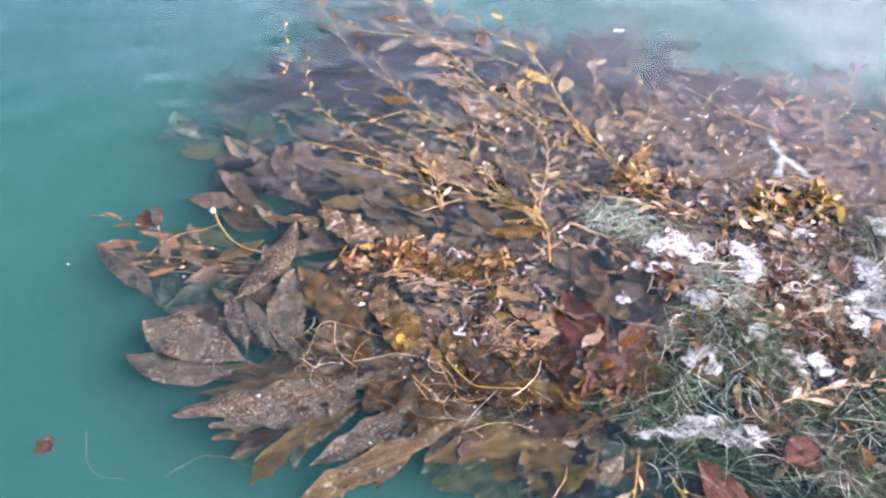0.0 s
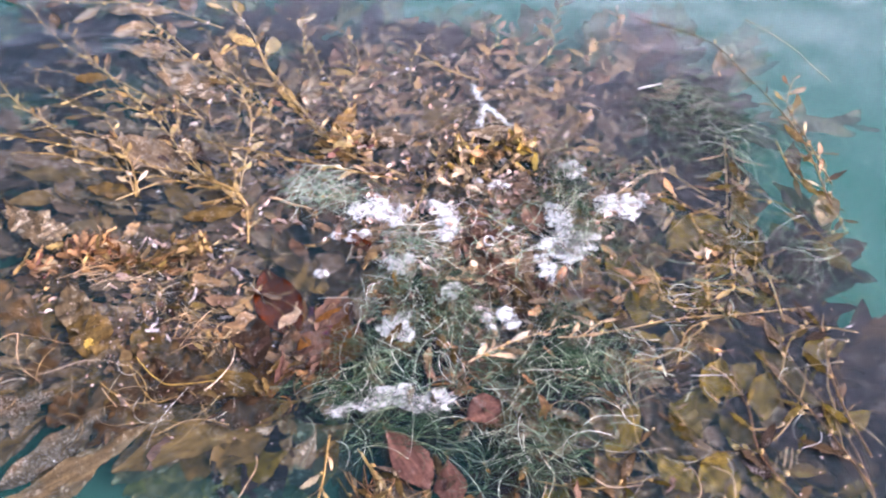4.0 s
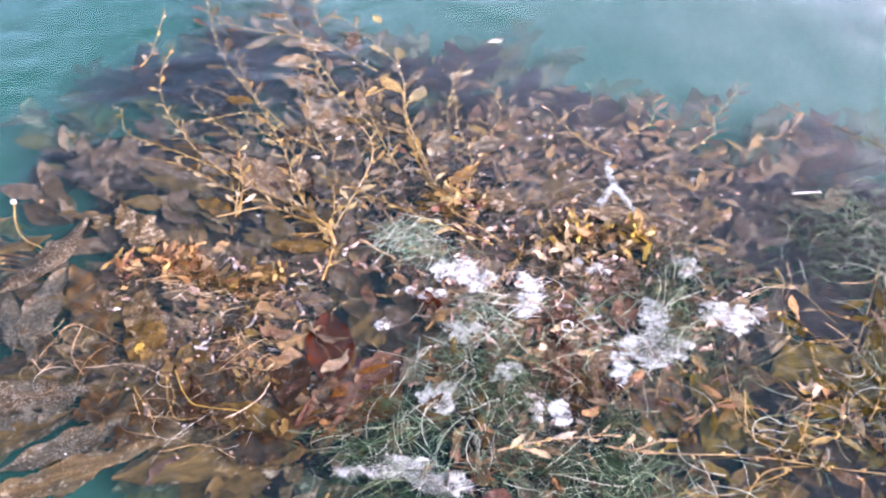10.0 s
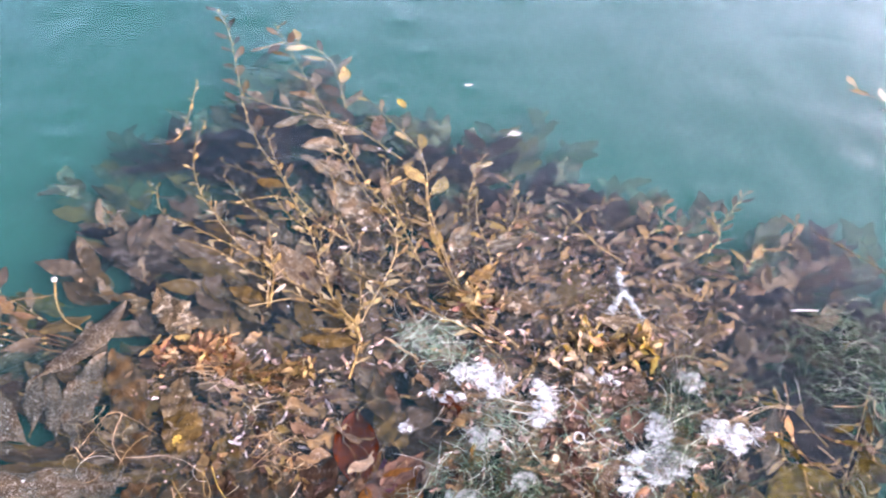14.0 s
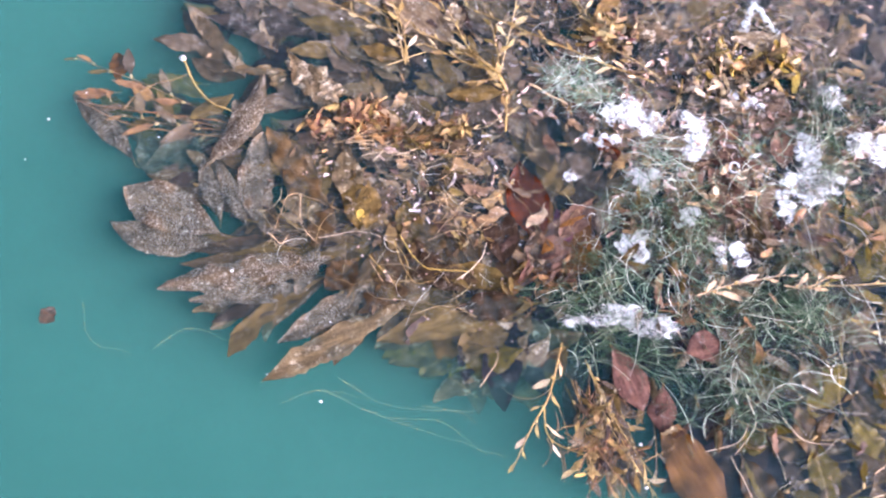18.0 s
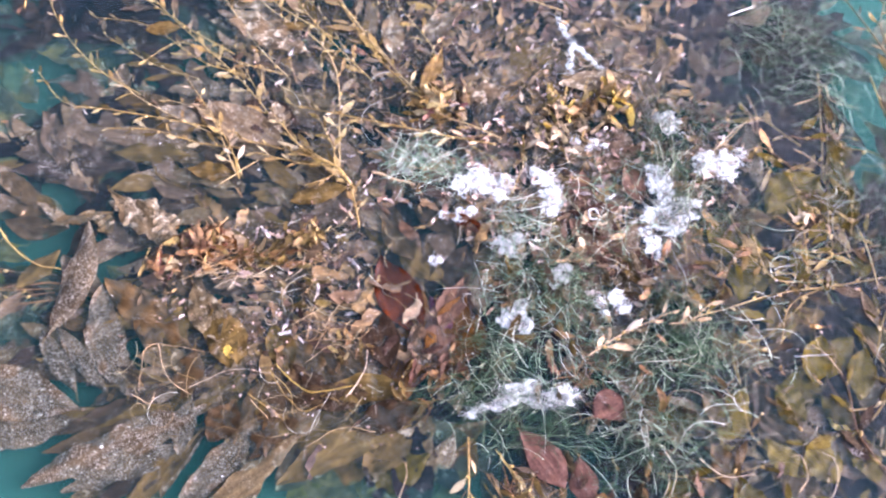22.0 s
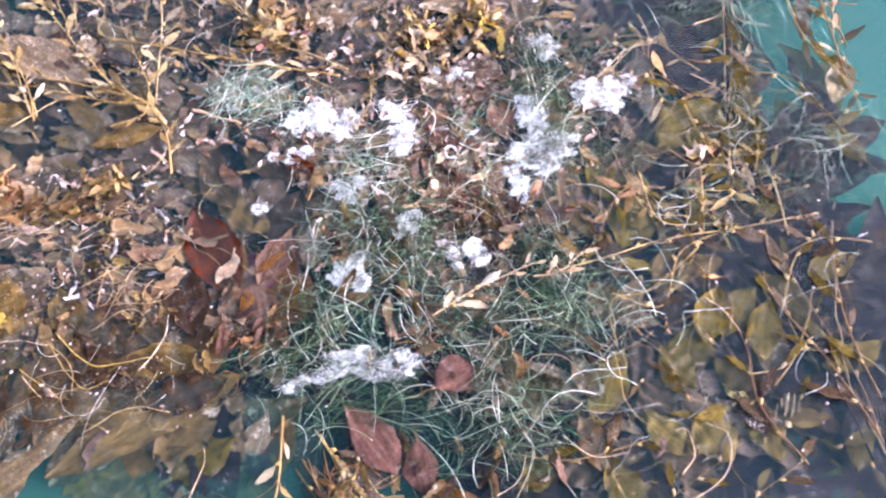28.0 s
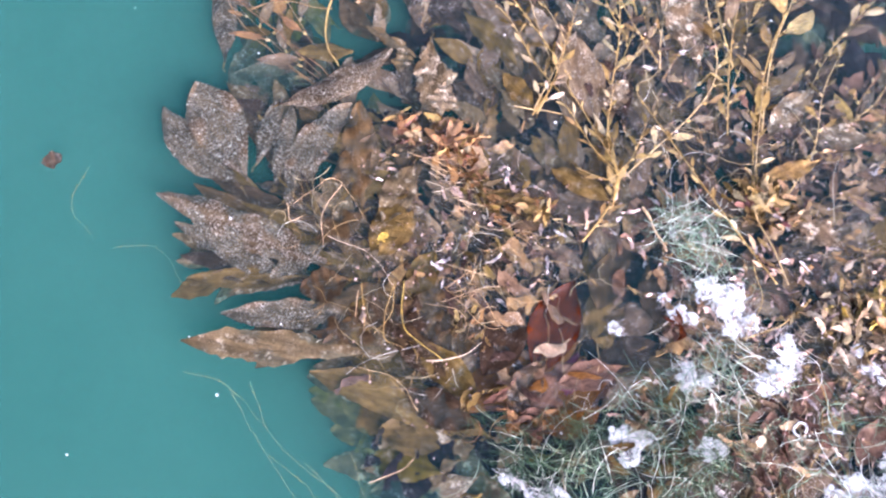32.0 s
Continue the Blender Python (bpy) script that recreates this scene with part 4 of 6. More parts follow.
leaf((-0.42, 2.60), (-0.89, 2.67), 0.14, OLIVE, "broad olive brown kelp blade", 0.006)
leaf((-0.72, 2.63), (-1.48, 2.61), 0.14, BROWN, "brown kelp blade half under the water", -0.02)
leaf((-0.18, 2.46), (-0.45, 2.51), 0.12, OLIVE, "yellowish kelp blade on the raft", 0.014)
leaf((-0.55, 2.17), (-0.88, 2.33), 0.16, TAN, "pale torn kelp blade", 0.02, ragged=0.6)
leaf((-0.50, 2.07), (-0.62, 2.25), 0.13, TAN, "pale torn kelp blade", 0.02, ragged=0.6)

# ---- red, yellow and straw-coloured heaps ----
random.seed(75)
grass((-0.33, 2.01), 0.15, 0.10, -25, 70, RED_TANGLE, "heap of curled orange red weed ribbons", (0.06, 0.15), 0.0032, 3.6, None, 0, 0.05, 0.012, "weed_tangle")
clump((-0.33, 2.01), 0.17, 0.11, -25, 60, (RED, RUST, GOLD, RED, RUSSET), (0.06, 0.13), "heap of orange red seaweed leaves", 0.02, height=0.07)
clump((-0.57, 1.92), 0.11, 0.05, -10, 26, (RED, GOLD, RUST), (0.05, 0.11), "small heap of orange red seaweed leaves", 0.015)
clump((-0.02, 1.90), 0.22, 0.06, 0, 50, (DULL_GOLD, PALE, OLIVE, RUST), (0.06, 0.12), "strewn golden seaweed leaves", 0.006, tilt=(-6, 16), heading=10, scatter=35)
clump((0.20, 2.02), 0.12, 0.06, 0, 36, (GOLD, GOLD, OLIVE, RUST), (0.05, 0.11), "heap of golden curled seaweed leaves", 0.02)
clump((1.81, 2.75), 0.30, 0.12, 10, 85, (GOLD, DULL_GOLD, RUST, GOLD, PALE, CREAM, YELLOW), (0.06, 0.15), "heap of yellow and tan kelp leaves", 0.02, height=0.07)
clump((2.05, 2.78), 0.10, 0.10, 0, 22, (YELLOW, DULL_GOLD, GOLD), (0.05, 0.12), "bright yellow torn kelp leaves", 0.02, height=0.05, wide=1.3)
clump((1.01, 2.86), 0.18, 0.10, 20, 60, (GOLD, RED, GOLD, OLIVE), (0.06, 0.13), "golden leaves with red ones between them", 0.02)
clump((1.66, 2.53), 0.26, 0.07, 5, 44, (CREAM, PALE, GOLD), (0.05, 0.11), "bleached pinkish kelp leaves", 0.02)
clump((0.41, 1.34), 0.07, 0.09, 0, 22, (PALE, GOLD, RUST), (0.05, 0.09), "bunch of orange and cream leaves", 0.02, tilt=(-6, 12))
clump((0.18, 1.67), 0.16, 0.10, 0, 22, (DULL_GOLD, BROWN, WET_BROWN, OLIVE), (0.05, 0.10), "scattered golden kelp leaves", 0.004, tilt=(-6, 14))
clump((0.72, 1.22), 0.12, 0.12, 60, 12, (MAROON, BROWN, OLIVE, MAROON), (0.08, 0.17), "bunch of orange brown wet leaves", 0.015)
clump((0.95, 1.23), 0.12, 0.07, 30, 18, (MAROON, RUST, BROWN), (0.07, 0.14), "bunch of reddish brown wet leaves", 0.02)
clump((1.12, 2.03), 0.05, 0.04, 0, 14, (DARK_RED, MAROON), (0.04, 0.08), "small purple red seaweed", 0.03)
clump((1.75, 1.88), 0.16, 0.22, 0, 40, (MAROON, BROWN, MAROON, CREAM), (0.09, 0.18), "maroon and brown kelp leaves lying flat", 0.012, tilt=(-6, 10), height=0.02)
clump((1.89, 1.73), 0.14, 0.20, 0, 30, (MAROON, BROWN, PALE), (0.09, 0.18), "maroon and brown kelp leaves lying flat", 0.012, tilt=(-6, 10), height=0.02)
for a, b, w, mat in (((2.07, 2.58), (1.96, 2.31), 0.17, BROWN), ((1.79, 2.33), (1.72, 2.07), 0.14, MAROON), ((1.81, 2.20), (1.77, 1.89), 0.13, BROWN), ((1.89, 2.05), (1.71, 1.75), 0.14, BROWN), ((2.03, 2.00), (1.88, 1.73), 0.14, BROWN), ((1.66, 2.02), (1.79, 1.81), 0.13, MAROON), ((1.93, 1.79), (1.97, 1.59), 0.13, OLIVE), ((1.79, 1.68), (1.64, 1.50), 0.12, BROWN), ((2.03, 2.34), (2.08, 2.08), 0.13, MAROON), ((1.93, 2.54), (1.72, 2.41), 0.12, BROWN)):
    leaf(a, b, w, mat, "smooth brown kelp blade dotted white, on the raft", 0.018, ragged=0.06, wave=0.15)
for a, b, w, mat in (((0.06, 1.38), (0.43, 1.21), 0.17, WET_BROWN), ((0.26, 1.10), (0.69, 1.11), 0.16, OLIVE), ((0.40, 0.92), (0.76, 1.02), 0.17, WET_BROWN), ((-0.06, 1.22), (0.20, 1.00), 0.18, WET_BROWN), ((-0.17, 1.12), (-0.30, 0.92), 0.18, WET_BROWN), ((0.12, 0.93), (-0.06, 1.11), 0.15, OLIVE), ((-0.67, 1.76), (-0.57, 1.39), 0.16, WET_BROWN), ((-0.44, 1.68), (-0.52, 1.39), 0.14, OLIVE), ((-0.58, 1.88), (-0.33, 1.73), 0.14, WET_BROWN), ((-0.16, 1.64), (-0.05, 1.33), 0.17, WET_BROWN), ((0.01, 1.53), (0.11, 1.26), 0.15, OLIVE), ((-0.38, 1.43), (-0.43, 1.15), 0.16, WET_BROWN)):
    leaf(a, b, w, mat, "wet olive brown kelp blade lying on others", rnd(0.004, 0.012), ragged=0.08, wave=0.18, bend=rnd(-0.3, 0.3))
for a, b, w, mat in (((0.62, 2.12), (0.78, 1.84), 0.17, WET_BROWN), ((0.98, 2.08), (0.86, 1.78), 0.18, BROWN), ((0.80, 2.20), (1.02, 1.98), 0.16, WET_BROWN), ((0.70, 1.96), (0.94, 1.72), 0.18, OLIVE), ((1.10, 1.92), (0.96, 1.62), 0.17, WET_BROWN), ((1.14, 1.76), (1.10, 1.50), 0.15, BROWN)):
    leaf(a, b, w, mat, "smooth brown kelp blade under a film of water", rnd(-0.012, 0.002), ragged=0.06, wave=0.14)
RR = "red and amber smooth seaweed blade lying flat"
leaf((0.60, 1.88), (0.78, 1.40), 0.24, DARK_RED, "dark red smooth glossy seaweed blade", -0.004, full=0.5, wave=0.1, ragged=0.04)
leaf((0.82, 1.66), (0.72, 1.16), 0.26, RUSSET, RR, 0.0, full=0.5, wave=0.1, ragged=0.05)
leaf((1.04, 1.62), (0.86, 1.10), 0.25, RUSSET, RR, 0.002, full=0.5, wave=0.12, ragged=0.05)
leaf((1.10, 1.50), (0.96, 1.22), 0.19, RUSSET, RR, 0.006, wave=0.1, ragged=0.05)
leaf((0.66, 1.42), (0.66, 1.04), 0.20, RUSSET, RR, -0.002, wave=0.1, ragged=0.06)
leaf((0.52, 1.62), (0.62, 1.22), 0.20, WET_BROWN, "wet brown seaweed blade lying flat", 0.012, wave=0.1)
leaf((0.85, 1.62), (0.95, 1.42), 0.13, PURPLE, "small crimson weed blade", 0.006, wave=0.1)
leaf((0.88, 1.59), (0.91, 1.22), 0.17, MAROON, "maroon wet seaweed blade lying flat", 0.01, ragged=0.05)
leaf((0.77, 1.48), (0.83, 1.17), 0.15, BROWN, "orange brown wet kelp blade lying flat", 0.006, ragged=0.05)
leaf((1.04, 1.70), (0.89, 1.44), 0.15, MAROON, "maroon wet seaweed blade lying flat", 0.012)
leaf((1.60, 0.87), (1.77, 0.95), 0.17, CLARET, "rounded maroon kelp blade", 0.07, full=0.62, wave=0.04, ragged=0.02)
leaf((1.23, 0.85), (1.42, 0.54), 0.17, CLARET, "long maroon kelp blade with yellow freckles", 0.035, wave=0.06, full=0.6)
leaf((1.51, 0.69), (1.54, 0.44), 0.14, CLARET, "maroon kelp blade on the raft", 0.03, wave=0.06)
leaf((1.50, 0.52), (1.86, 0.02), 0.25, RUSSET, "large brown kelp blade", 0.006, wave=0.2)
leaf((1.93, 0.15), (2.06, -0.01), 0.18, BROWN, "large brown kelp blade", 0.004)
leaf((2.11, 0.10), (2.21, -0.05), 0.16, MAROON, "reddish brown kelp blade", 0.0)
frond([(0.98, 0.83), (0.95, 0.54), (0.89, 0.37), (0.82, 0.13)], "golden kelp frond hanging off the edge of the raft", 0.015, (0.06, 0.12), 0.07, (GOLD, GOLD, CREAM), r=0.009)
frond([(0.93, 0.48), (0.99, 0.32), (1.22, 0.26)], TIP, 0.012, (0.06, 0.11), 0.08, (GOLD, CREAM), r=0.007)
for k in range(12):
    p, q = (1.11, 0.67), (1.30, 0.13)
    a = (p[0] + rnd(-0.12, 0.3), p[1] + rnd(-0.12, 0.12))
    b = (q[0] + rnd(-0.2, 0.25), q[1] + rnd(-0.12, 0.12))
    m = (0.5 * (a[0] + b[0]) + rnd(-0.1, 0.1), 0.5 * (a[1] + b[1]) + rnd(-0.06, 0.06))
    frond([a, m, b], "tangled golden brown kelp frond at the edge of the raft", rnd(-0.01, 0.02), (0.07, 0.15), 0.075, (GOLD, BROWN, OLIVE), stipe=random.choice((STIPE, RUST, OLIVE)), r=0.004)

# ---- fronds of the loose eastern side ----
random.seed(76)
EAST = "thin golden kelp frond over dark open water"
def east_frond(*points):
    frond(points, EAST, rnd(-0.006, 0.006), (0.10, 0.22), 0.13, (DULL_OLIVE, DULL_OLIVE, WET_BROWN, BROWN), stipe=random.choice((DULL_GOLD, STIPE, RUST)), r=0.006, shapes=NARROW)


east_frond((2.18, 1.37), (2.44, 1.42), (2.71, 1.48), (3.04, 1.50), (3.44, 1.54))
east_frond((2.42, 1.24), (2.63, 1.16), (2.77, 1.41), (3.05, 1.51))
east_frond((3.06, 0.41), (2.93, 0.67), (2.94, 0.92), (2.90, 1.10))
east_frond((3.39, 0.46), (3.37, 0.75), (3.25, 1.17), (3.20, 1.39))
east_frond((3.38, 0.51), (3.27, 0.83), (3.14, 1.09), (3.08, 1.28))
east_frond((3.44, 0.65), (3.40, 0.95), (3.42, 1.21), (3.46, 1.41))
east_frond((2.93, 0.81), (3.08, 0.83), (3.24, 0.95))
east_frond((3.33, 2.91), (3.25, 2.54), (3.16, 2.16))
east_frond((3.64, 2.86), (3.66, 2.56), (3.79, 2.27), (3.81, 2.07))
east_frond((3.14, 1.09), (3.27, 1.33), (3.45, 1.47))
east_frond((3.63, 1.37), (3.41, 1.41), (3.19, 1.33))
east_frond((2.83, 1.95), (2.95, 1.85), (3.16, 1.84))
east_frond((2.89, 1.49), (2.94, 1.72), (2.97, 1.94))
east_frond((3.27, 1.44), (3.28, 1.74), (3.24, 1.93))
east_frond((3.08, 2.10), (3.16, 1.84), (3.16, 1.68))
east_frond((3.99, 2.73), (3.80, 2.78), (3.75, 2.97))
east_frond((3.86, 2.24), (3.78, 2.34), (3.89, 2.66))
east_frond((3.69, 1.96), (3.53, 2.29), (3.31, 2.38), (3.33, 2.56))
EB = "olive kelp blade on the loose side of the raft"
def east_blade(a, b, width, mat):
    leaf(a, b, width, mat, EB, rnd(-0.02, 0.008), bend=rnd(-0.3, 0.3), ragged=0.12)


east_blade((3.15, 2.18), (2.79, 1.95), 0.26, DULL_OLIVE)
east_blade((3.29, 2.12), (3.12, 1.84), 0.22, DULL_OLIVE)
east_blade((2.94, 2.24), (3.13, 1.97), 0.22, DULL_OLIVE)
east_blade((2.68, 1.92), (2.51, 1.46), 0.22, DULL_OLIVE)
east_blade((2.50, 1.86), (2.67, 1.55), 0.2, DULL_OLIVE)
east_blade((2.94, 1.78), (2.83, 1.46), 0.11, WET_BROWN)
east_blade((2.24, 0.82), (2.24, 0.58), 0.2, WET_BROWN)
east_blade((2.44, 0.55), (2.67, 0.39), 0.18, WET_BROWN)
east_blade((2.71, 0.67), (2.80, 0.50), 0.16, DULL_OLIVE)
east_blade((2.77, 1.10), (2.70, 0.85), 0.18, DULL_OLIVE)
east_blade((2.58, 0.85), (2.38, 0.94), 0.2, WET_BROWN)
east_blade((1.94, 0.84), (2.15, 0.85), 0.12, DULL_OLIVE)
east_blade((3.10, 1.06), (3.00, 0.81), 0.14, PALE)
east_blade((2.42, 0.69), (2.60, 0.83), 0.16, WET_BROWN)
east_blade((2.91, 1.19), (2.76, 1.08), 0.12, DULL_OLIVE)
east_blade((2.33, 1.31), (2.40, 1.09), 0.16, WET_BROWN)
east_blade((3.77, 2.89), (3.66, 2.56), 0.1, PALE)
east_blade((3.28, 2.40), (3.27, 2.09), 0.14, DULL_OLIVE)
east_blade((3.84, 2.41), (3.70, 2.14), 0.14, DULL_GOLD)
east_blade((3.02, 0.69), (3.10, 0.64), 0.12, PALE)
east_blade((2.81, 0.82), (2.92, 0.72), 0.1, YELLOW)
east_blade((2.10, 0.58), (2.22, 0.44), 0.2, WET_BROWN)
east_blade((1.94, 0.54), (1.99, 0.42), 0.16, DULL_OLIVE)
east_blade((2.61, 0.75), (2.77, 0.68), 0.14, WET_BROWN)
leaf((2.80, 2.61), (2.78, 2.11), 0.12, CRUSTED, "stiff speckled brown kelp blade standing out of the water", 0.02, bend=-0.2, full=0.4)
clump((2.98, 1.92), 0.05, 0.05, 0, 6, (PALE, CREAM, YELLOW), (0.06, 0.1), "cream scraps of kelp with a float", 0.02)

EAST_POOL = [(2.40, 1.96), (2.92, 2.27), (3.87, 2.27), (3.82, 1.31), (3.37, 0.37), (2.60, 0.36), (2.29, 0.99)]
for k in range(9):
    a = scattered(EAST_POOL)
    h, ln = rnd(0, 6.3), rnd(0.25, 0.5)
    m = (a[0] + 0.5 * ln * math.cos(h) + rnd(-0.08, 0.08), a[1] + 0.5 * ln * math.sin(h) + rnd(-0.08, 0.08))
    frond([a, m, (a[0] + ln * math.cos(h + 0.3), a[1] + ln * math.sin(h + 0.3))], "olive and gold kelp frond adrift over dark water", rnd(-0.02, 0.002), (0.12, 0.24), 0.12, random.choice(((DULL_OLIVE, WET_BROWN), (DULL_OLIVE, DULL_OLIVE, WET_BROWN), (WET_BROWN, DULL_OLIVE))), stipe=random.choice((DULL_GOLD, WET_BROWN, DULL_OLIVE)), r=0.004, shapes=NARROW, spread=(15, 55))
for a, b, w, mat in (((1.92, 0.40), (2.11, 0.10), 0.18, WET_BROWN), ((2.27, 0.54), (2.38, 0.26), 0.15, DULL_OLIVE), ((2.55, 0.39), (2.62, 0.09), 0.16, WET_BROWN), ((2.45, 0.71), (2.62, 0.50), 0.14, DULL_OLIVE), ((2.86, 0.73), (2.96, 0.43), 0.15, DULL_OLIVE), ((2.18, 0.71), (2.26, 0.45), 0.13, WET_BROWN), ((2.78, 0.30), (2.82, 0.01), 0.16, DULL_OLIVE), ((2.36, 0.18), (2.50, -0.03), 0.17, WET_BROWN), ((2.79, 0.91), (2.98, 0.75), 0.14, DULL_OLIVE), ((2.20, 0.98), (2.30, 0.76), 0.12, PALE)):
    leaf(a, b, w, mat, "torn brown kelp blade over dark water", rnd(0.0, 0.01), ragged=0.2, wave=0.2, bend=rnd(-0.4, 0.4))
for a, m, b in (((1.88, 0.58), (2.13, 0.53), (2.46, 0.58)), ((2.25, 0.08), (2.45, 0.31), (2.71, 0.46)), ((2.55, 0.02), (2.77, 0.27), (3.03, 0.42)), ((1.96, 0.08), (2.14, 0.28), (2.35, 0.38))):
    frond([a, m, b], "olive and gold kelp frond adrift over dark water", 0.0, (0.12, 0.22), 0.11, (DULL_OLIVE, DULL_OLIVE, WET_BROWN), stipe=DULL_GOLD, r=0.005, shapes=NARROW)
for k in range(11):
    a = scattered(EAST_POOL)
    h, ln = rnd(0, 6.3), rnd(0.2, 0.36)
    leaf(a, (a[0] + ln * math.cos(h), a[1] + ln * math.sin(h)), ln * rnd(0.4, 0.58), random.choice((DULL_OLIVE, WET_BROWN, DULL_OLIVE)), "broad soft brown kelp blade over dark water", rnd(-0.012, 0.012), 0.0, rnd(-0.5, 0.5), wave=0.14, n=22)
ES = "long bare golden kelp stipe over dark water"
for pts in ([(3.05, 0.39), (2.94, 0.67), (2.96, 0.97), (2.91, 1.18)], [(3.38, 0.42), (3.33, 0.75), (3.40, 1.16), (3.48, 1.49)], [(3.33, 0.40), (3.27, 0.80), (3.21, 1.06)], [(3.41, 0.55), (3.41, 0.90), (3.38, 1.16), (3.29, 1.33)], [(2.88, 0.67), (3.08, 0.81), (3.21, 0.98), (3.29, 1.16)], [(2.38, 1.36), (2.71, 1.48), (3.04, 1.48)], [(2.40, 0.99), (2.41, 1.20), (2.62, 1.25), (2.85, 1.43)], [(3.17, 2.16), (3.29, 2.54), (3.36, 2.83)], [(3.65, 2.90), (3.68, 2.52), (3.84, 2.27)], [(3.21, 1.68), (3.24, 1.93), (3.21, 2.26)]):
    stem(pts, rnd(0.003, 0.0048), random.choice((DULL_GOLD, WET_BROWN, DULL_OLIVE)), ES, rnd(0.002, 0.012), name="bare_kelp")
for a, b, w in (((3.15, 2.19), (2.78, 1.98), 0.24), ((2.53, 1.89), (2.61, 1.53), 0.2), ((2.92, 1.82), (2.87, 1.52), 0.12), ((2.89, 1.23), (2.77, 0.97), 0.16), ((3.10, 1.14), (3.00, 0.86), 0.15), ((2.43, 0.99), (2.25, 0.65), 0.17), ((2.65, 0.66), (2.77, 0.46), 0.2), ((3.29, 2.47), (3.37, 2.25), 0.15), ((2.58, 0.98), (2.69, 0.78), 0.16)):
    leaf(a, b, w, DULL_OLIVE, "olive golden translucent kelp blade at the surface", 0.004, ragged=0.1, wave=0.15, bend=rnd(-0.3, 0.3))

EAST_MIDDLE = [(2.55, 2.60), (3.10, 2.62), (3.50, 2.20), (3.42, 1.40), (2.70, 1.25), (2.50, 1.90)]
for k in range(15):
    a = scattered(EAST_MIDDLE)
    h, ln = rnd(0, 6.3), rnd(0.3, 0.6)
    m = (a[0] + 0.5 * ln * math.cos(h) + rnd(-0.1, 0.1), a[1] + 0.5 * ln * math.sin(h) + rnd(-0.1, 0.1))
    frond([a, m, (a[0] + ln * math.cos(h + 0.5), a[1] + ln * math.sin(h + 0.5))], "curling olive gold kelp frond on the loose raft side", rnd(-0.004, 0.010), (0.08, 0.18), 0.075, random.choice(((DULL_GOLD, DULL_OLIVE), (DULL_OLIVE, OLIVE, DULL_GOLD), (OLIVE, RUST, DULL_OLIVE))), stipe=random.choice((DULL_GOLD, STIPE, RUST)), r=0.005, shapes=NARROW, spread=(15, 60))

# ---- seagrass ----
random.seed(73)
G = "tangle of thin green seagrass with bleached ends"
grass((0.90, 2.43), 0.27, 0.14, -10, 520, GRASS_PALE, "tangle of pale green seagrass", z=0.02, heading=0, scatter=55)
grass((1.37, 1.95), 0.20, 0.16, 0, 380, GRASS_PALE, G, z=0.018)
grass((1.49, 1.65), 0.26, 0.24, 60, 620, GRASS, G, z=0.018)
grass((1.23, 1.31), 0.26, 0.20, 30, 620, GRASS, G, z=0.018)
grass((1.04, 1.10), 0.28, 0.10, 12, 420, GRASS, G, z=0.018, heading=5, scatter=25)
grass((1.32, 0.88), 0.36, 0.12, 0, 520, GRASS, G, z=0.018, heading=0, scatter=40)
grass((1.64, 1.38), 0.20, 0.26, 0, 420, GRASS, G, z=0.018)
grass((2.16, 1.20), 0.36, 0.18, 10, 760, GRASS, G, z=0.018, heading=8, scatter=45)
grass((1.84, 0.82), 0.28, 0.22, 0, 500, GRASS, G, z=0.018)
grass((1.83, 0.69), 0.36, 0.26, 0, 680, GRASS, "thick tangle of green seagrass", z=0.018)
grass((2.06, 1.21), 0.30, 0.20, 15, 520, GRASS, G, z=0.018, heading=10, scatter=50)
grass((2.09, 1.46), 0.24, 0.20, 0, 380, GRASS, G, z=0.018)
grass((2.27, 2.35), 0.13, 0.34, 0, 520, GRASS, G, z=0.018, heading=80, scatter=45)
grass((2.44, 2.00), 0.26, 0.16, 0, 400, GRASS, G, z=0.018, bend=2.6)
grass((3.13, 3.22), 0.36, 0.22, 0, 620, GRASS, G, z=0.010, bend=2.4)
grass((3.36, 2.86), 0.46, 0.40, 0, 520, GRASS, "loose green seagrass over dark water", z=0.006, bend=2.6)
grass((3.34, 2.90), 0.44, 0.42, 0, 150, GRASS_PALE, "loose bleached seagrass over dark water", z=0.008, bend=2.6)
grass((2.53, 2.53), 0.24, 0.26, 0, 360, GRASS, G, z=0.018, bend=2.4)
grass((3.52, 1.73), 0.28, 0.26, 0, 340, GRASS, "loose green seagrass over dark water", z=0.006, bend=2.0)
grass((3.35, 2.09), 0.26, 0.2, 0, 170, GRASS, "loose green seagrass over dark water", z=0.006, bend=2.2)
grass((3.19, 2.95), 0.44, 0.3, 0, 460, GRASS, "dark sunk tangle of seagrass", z=0.004, bend=2.4)
grass((3.55, 1.96), 0.36, 0.3, 0, 120, GRASS_PALE, "loose bleached seagrass over dark water", z=0.008, bend=2.6)
for at, rx, ry, count in (((1.35, 1.66), 0.3, 0.3, 70), ((1.40, 1.17), 0.4, 0.25, 70), ((1.89, 0.86), 0.45, 0.4, 52), ((2.20, 1.14), 0.35, 0.3, 32), ((1.99, 2.06), 0.4, 0.35, 60), ((2.82, 1.40), 0.5, 0.5, 20)):
    grass(at, rx, ry, 0, int(2.4 * count), GRASS_PALE, "loose bleached strands over the weed", (0.1, 0.36), 0.0017, 2.0, None, 0, 0.04, 0.02, "loose_strands")
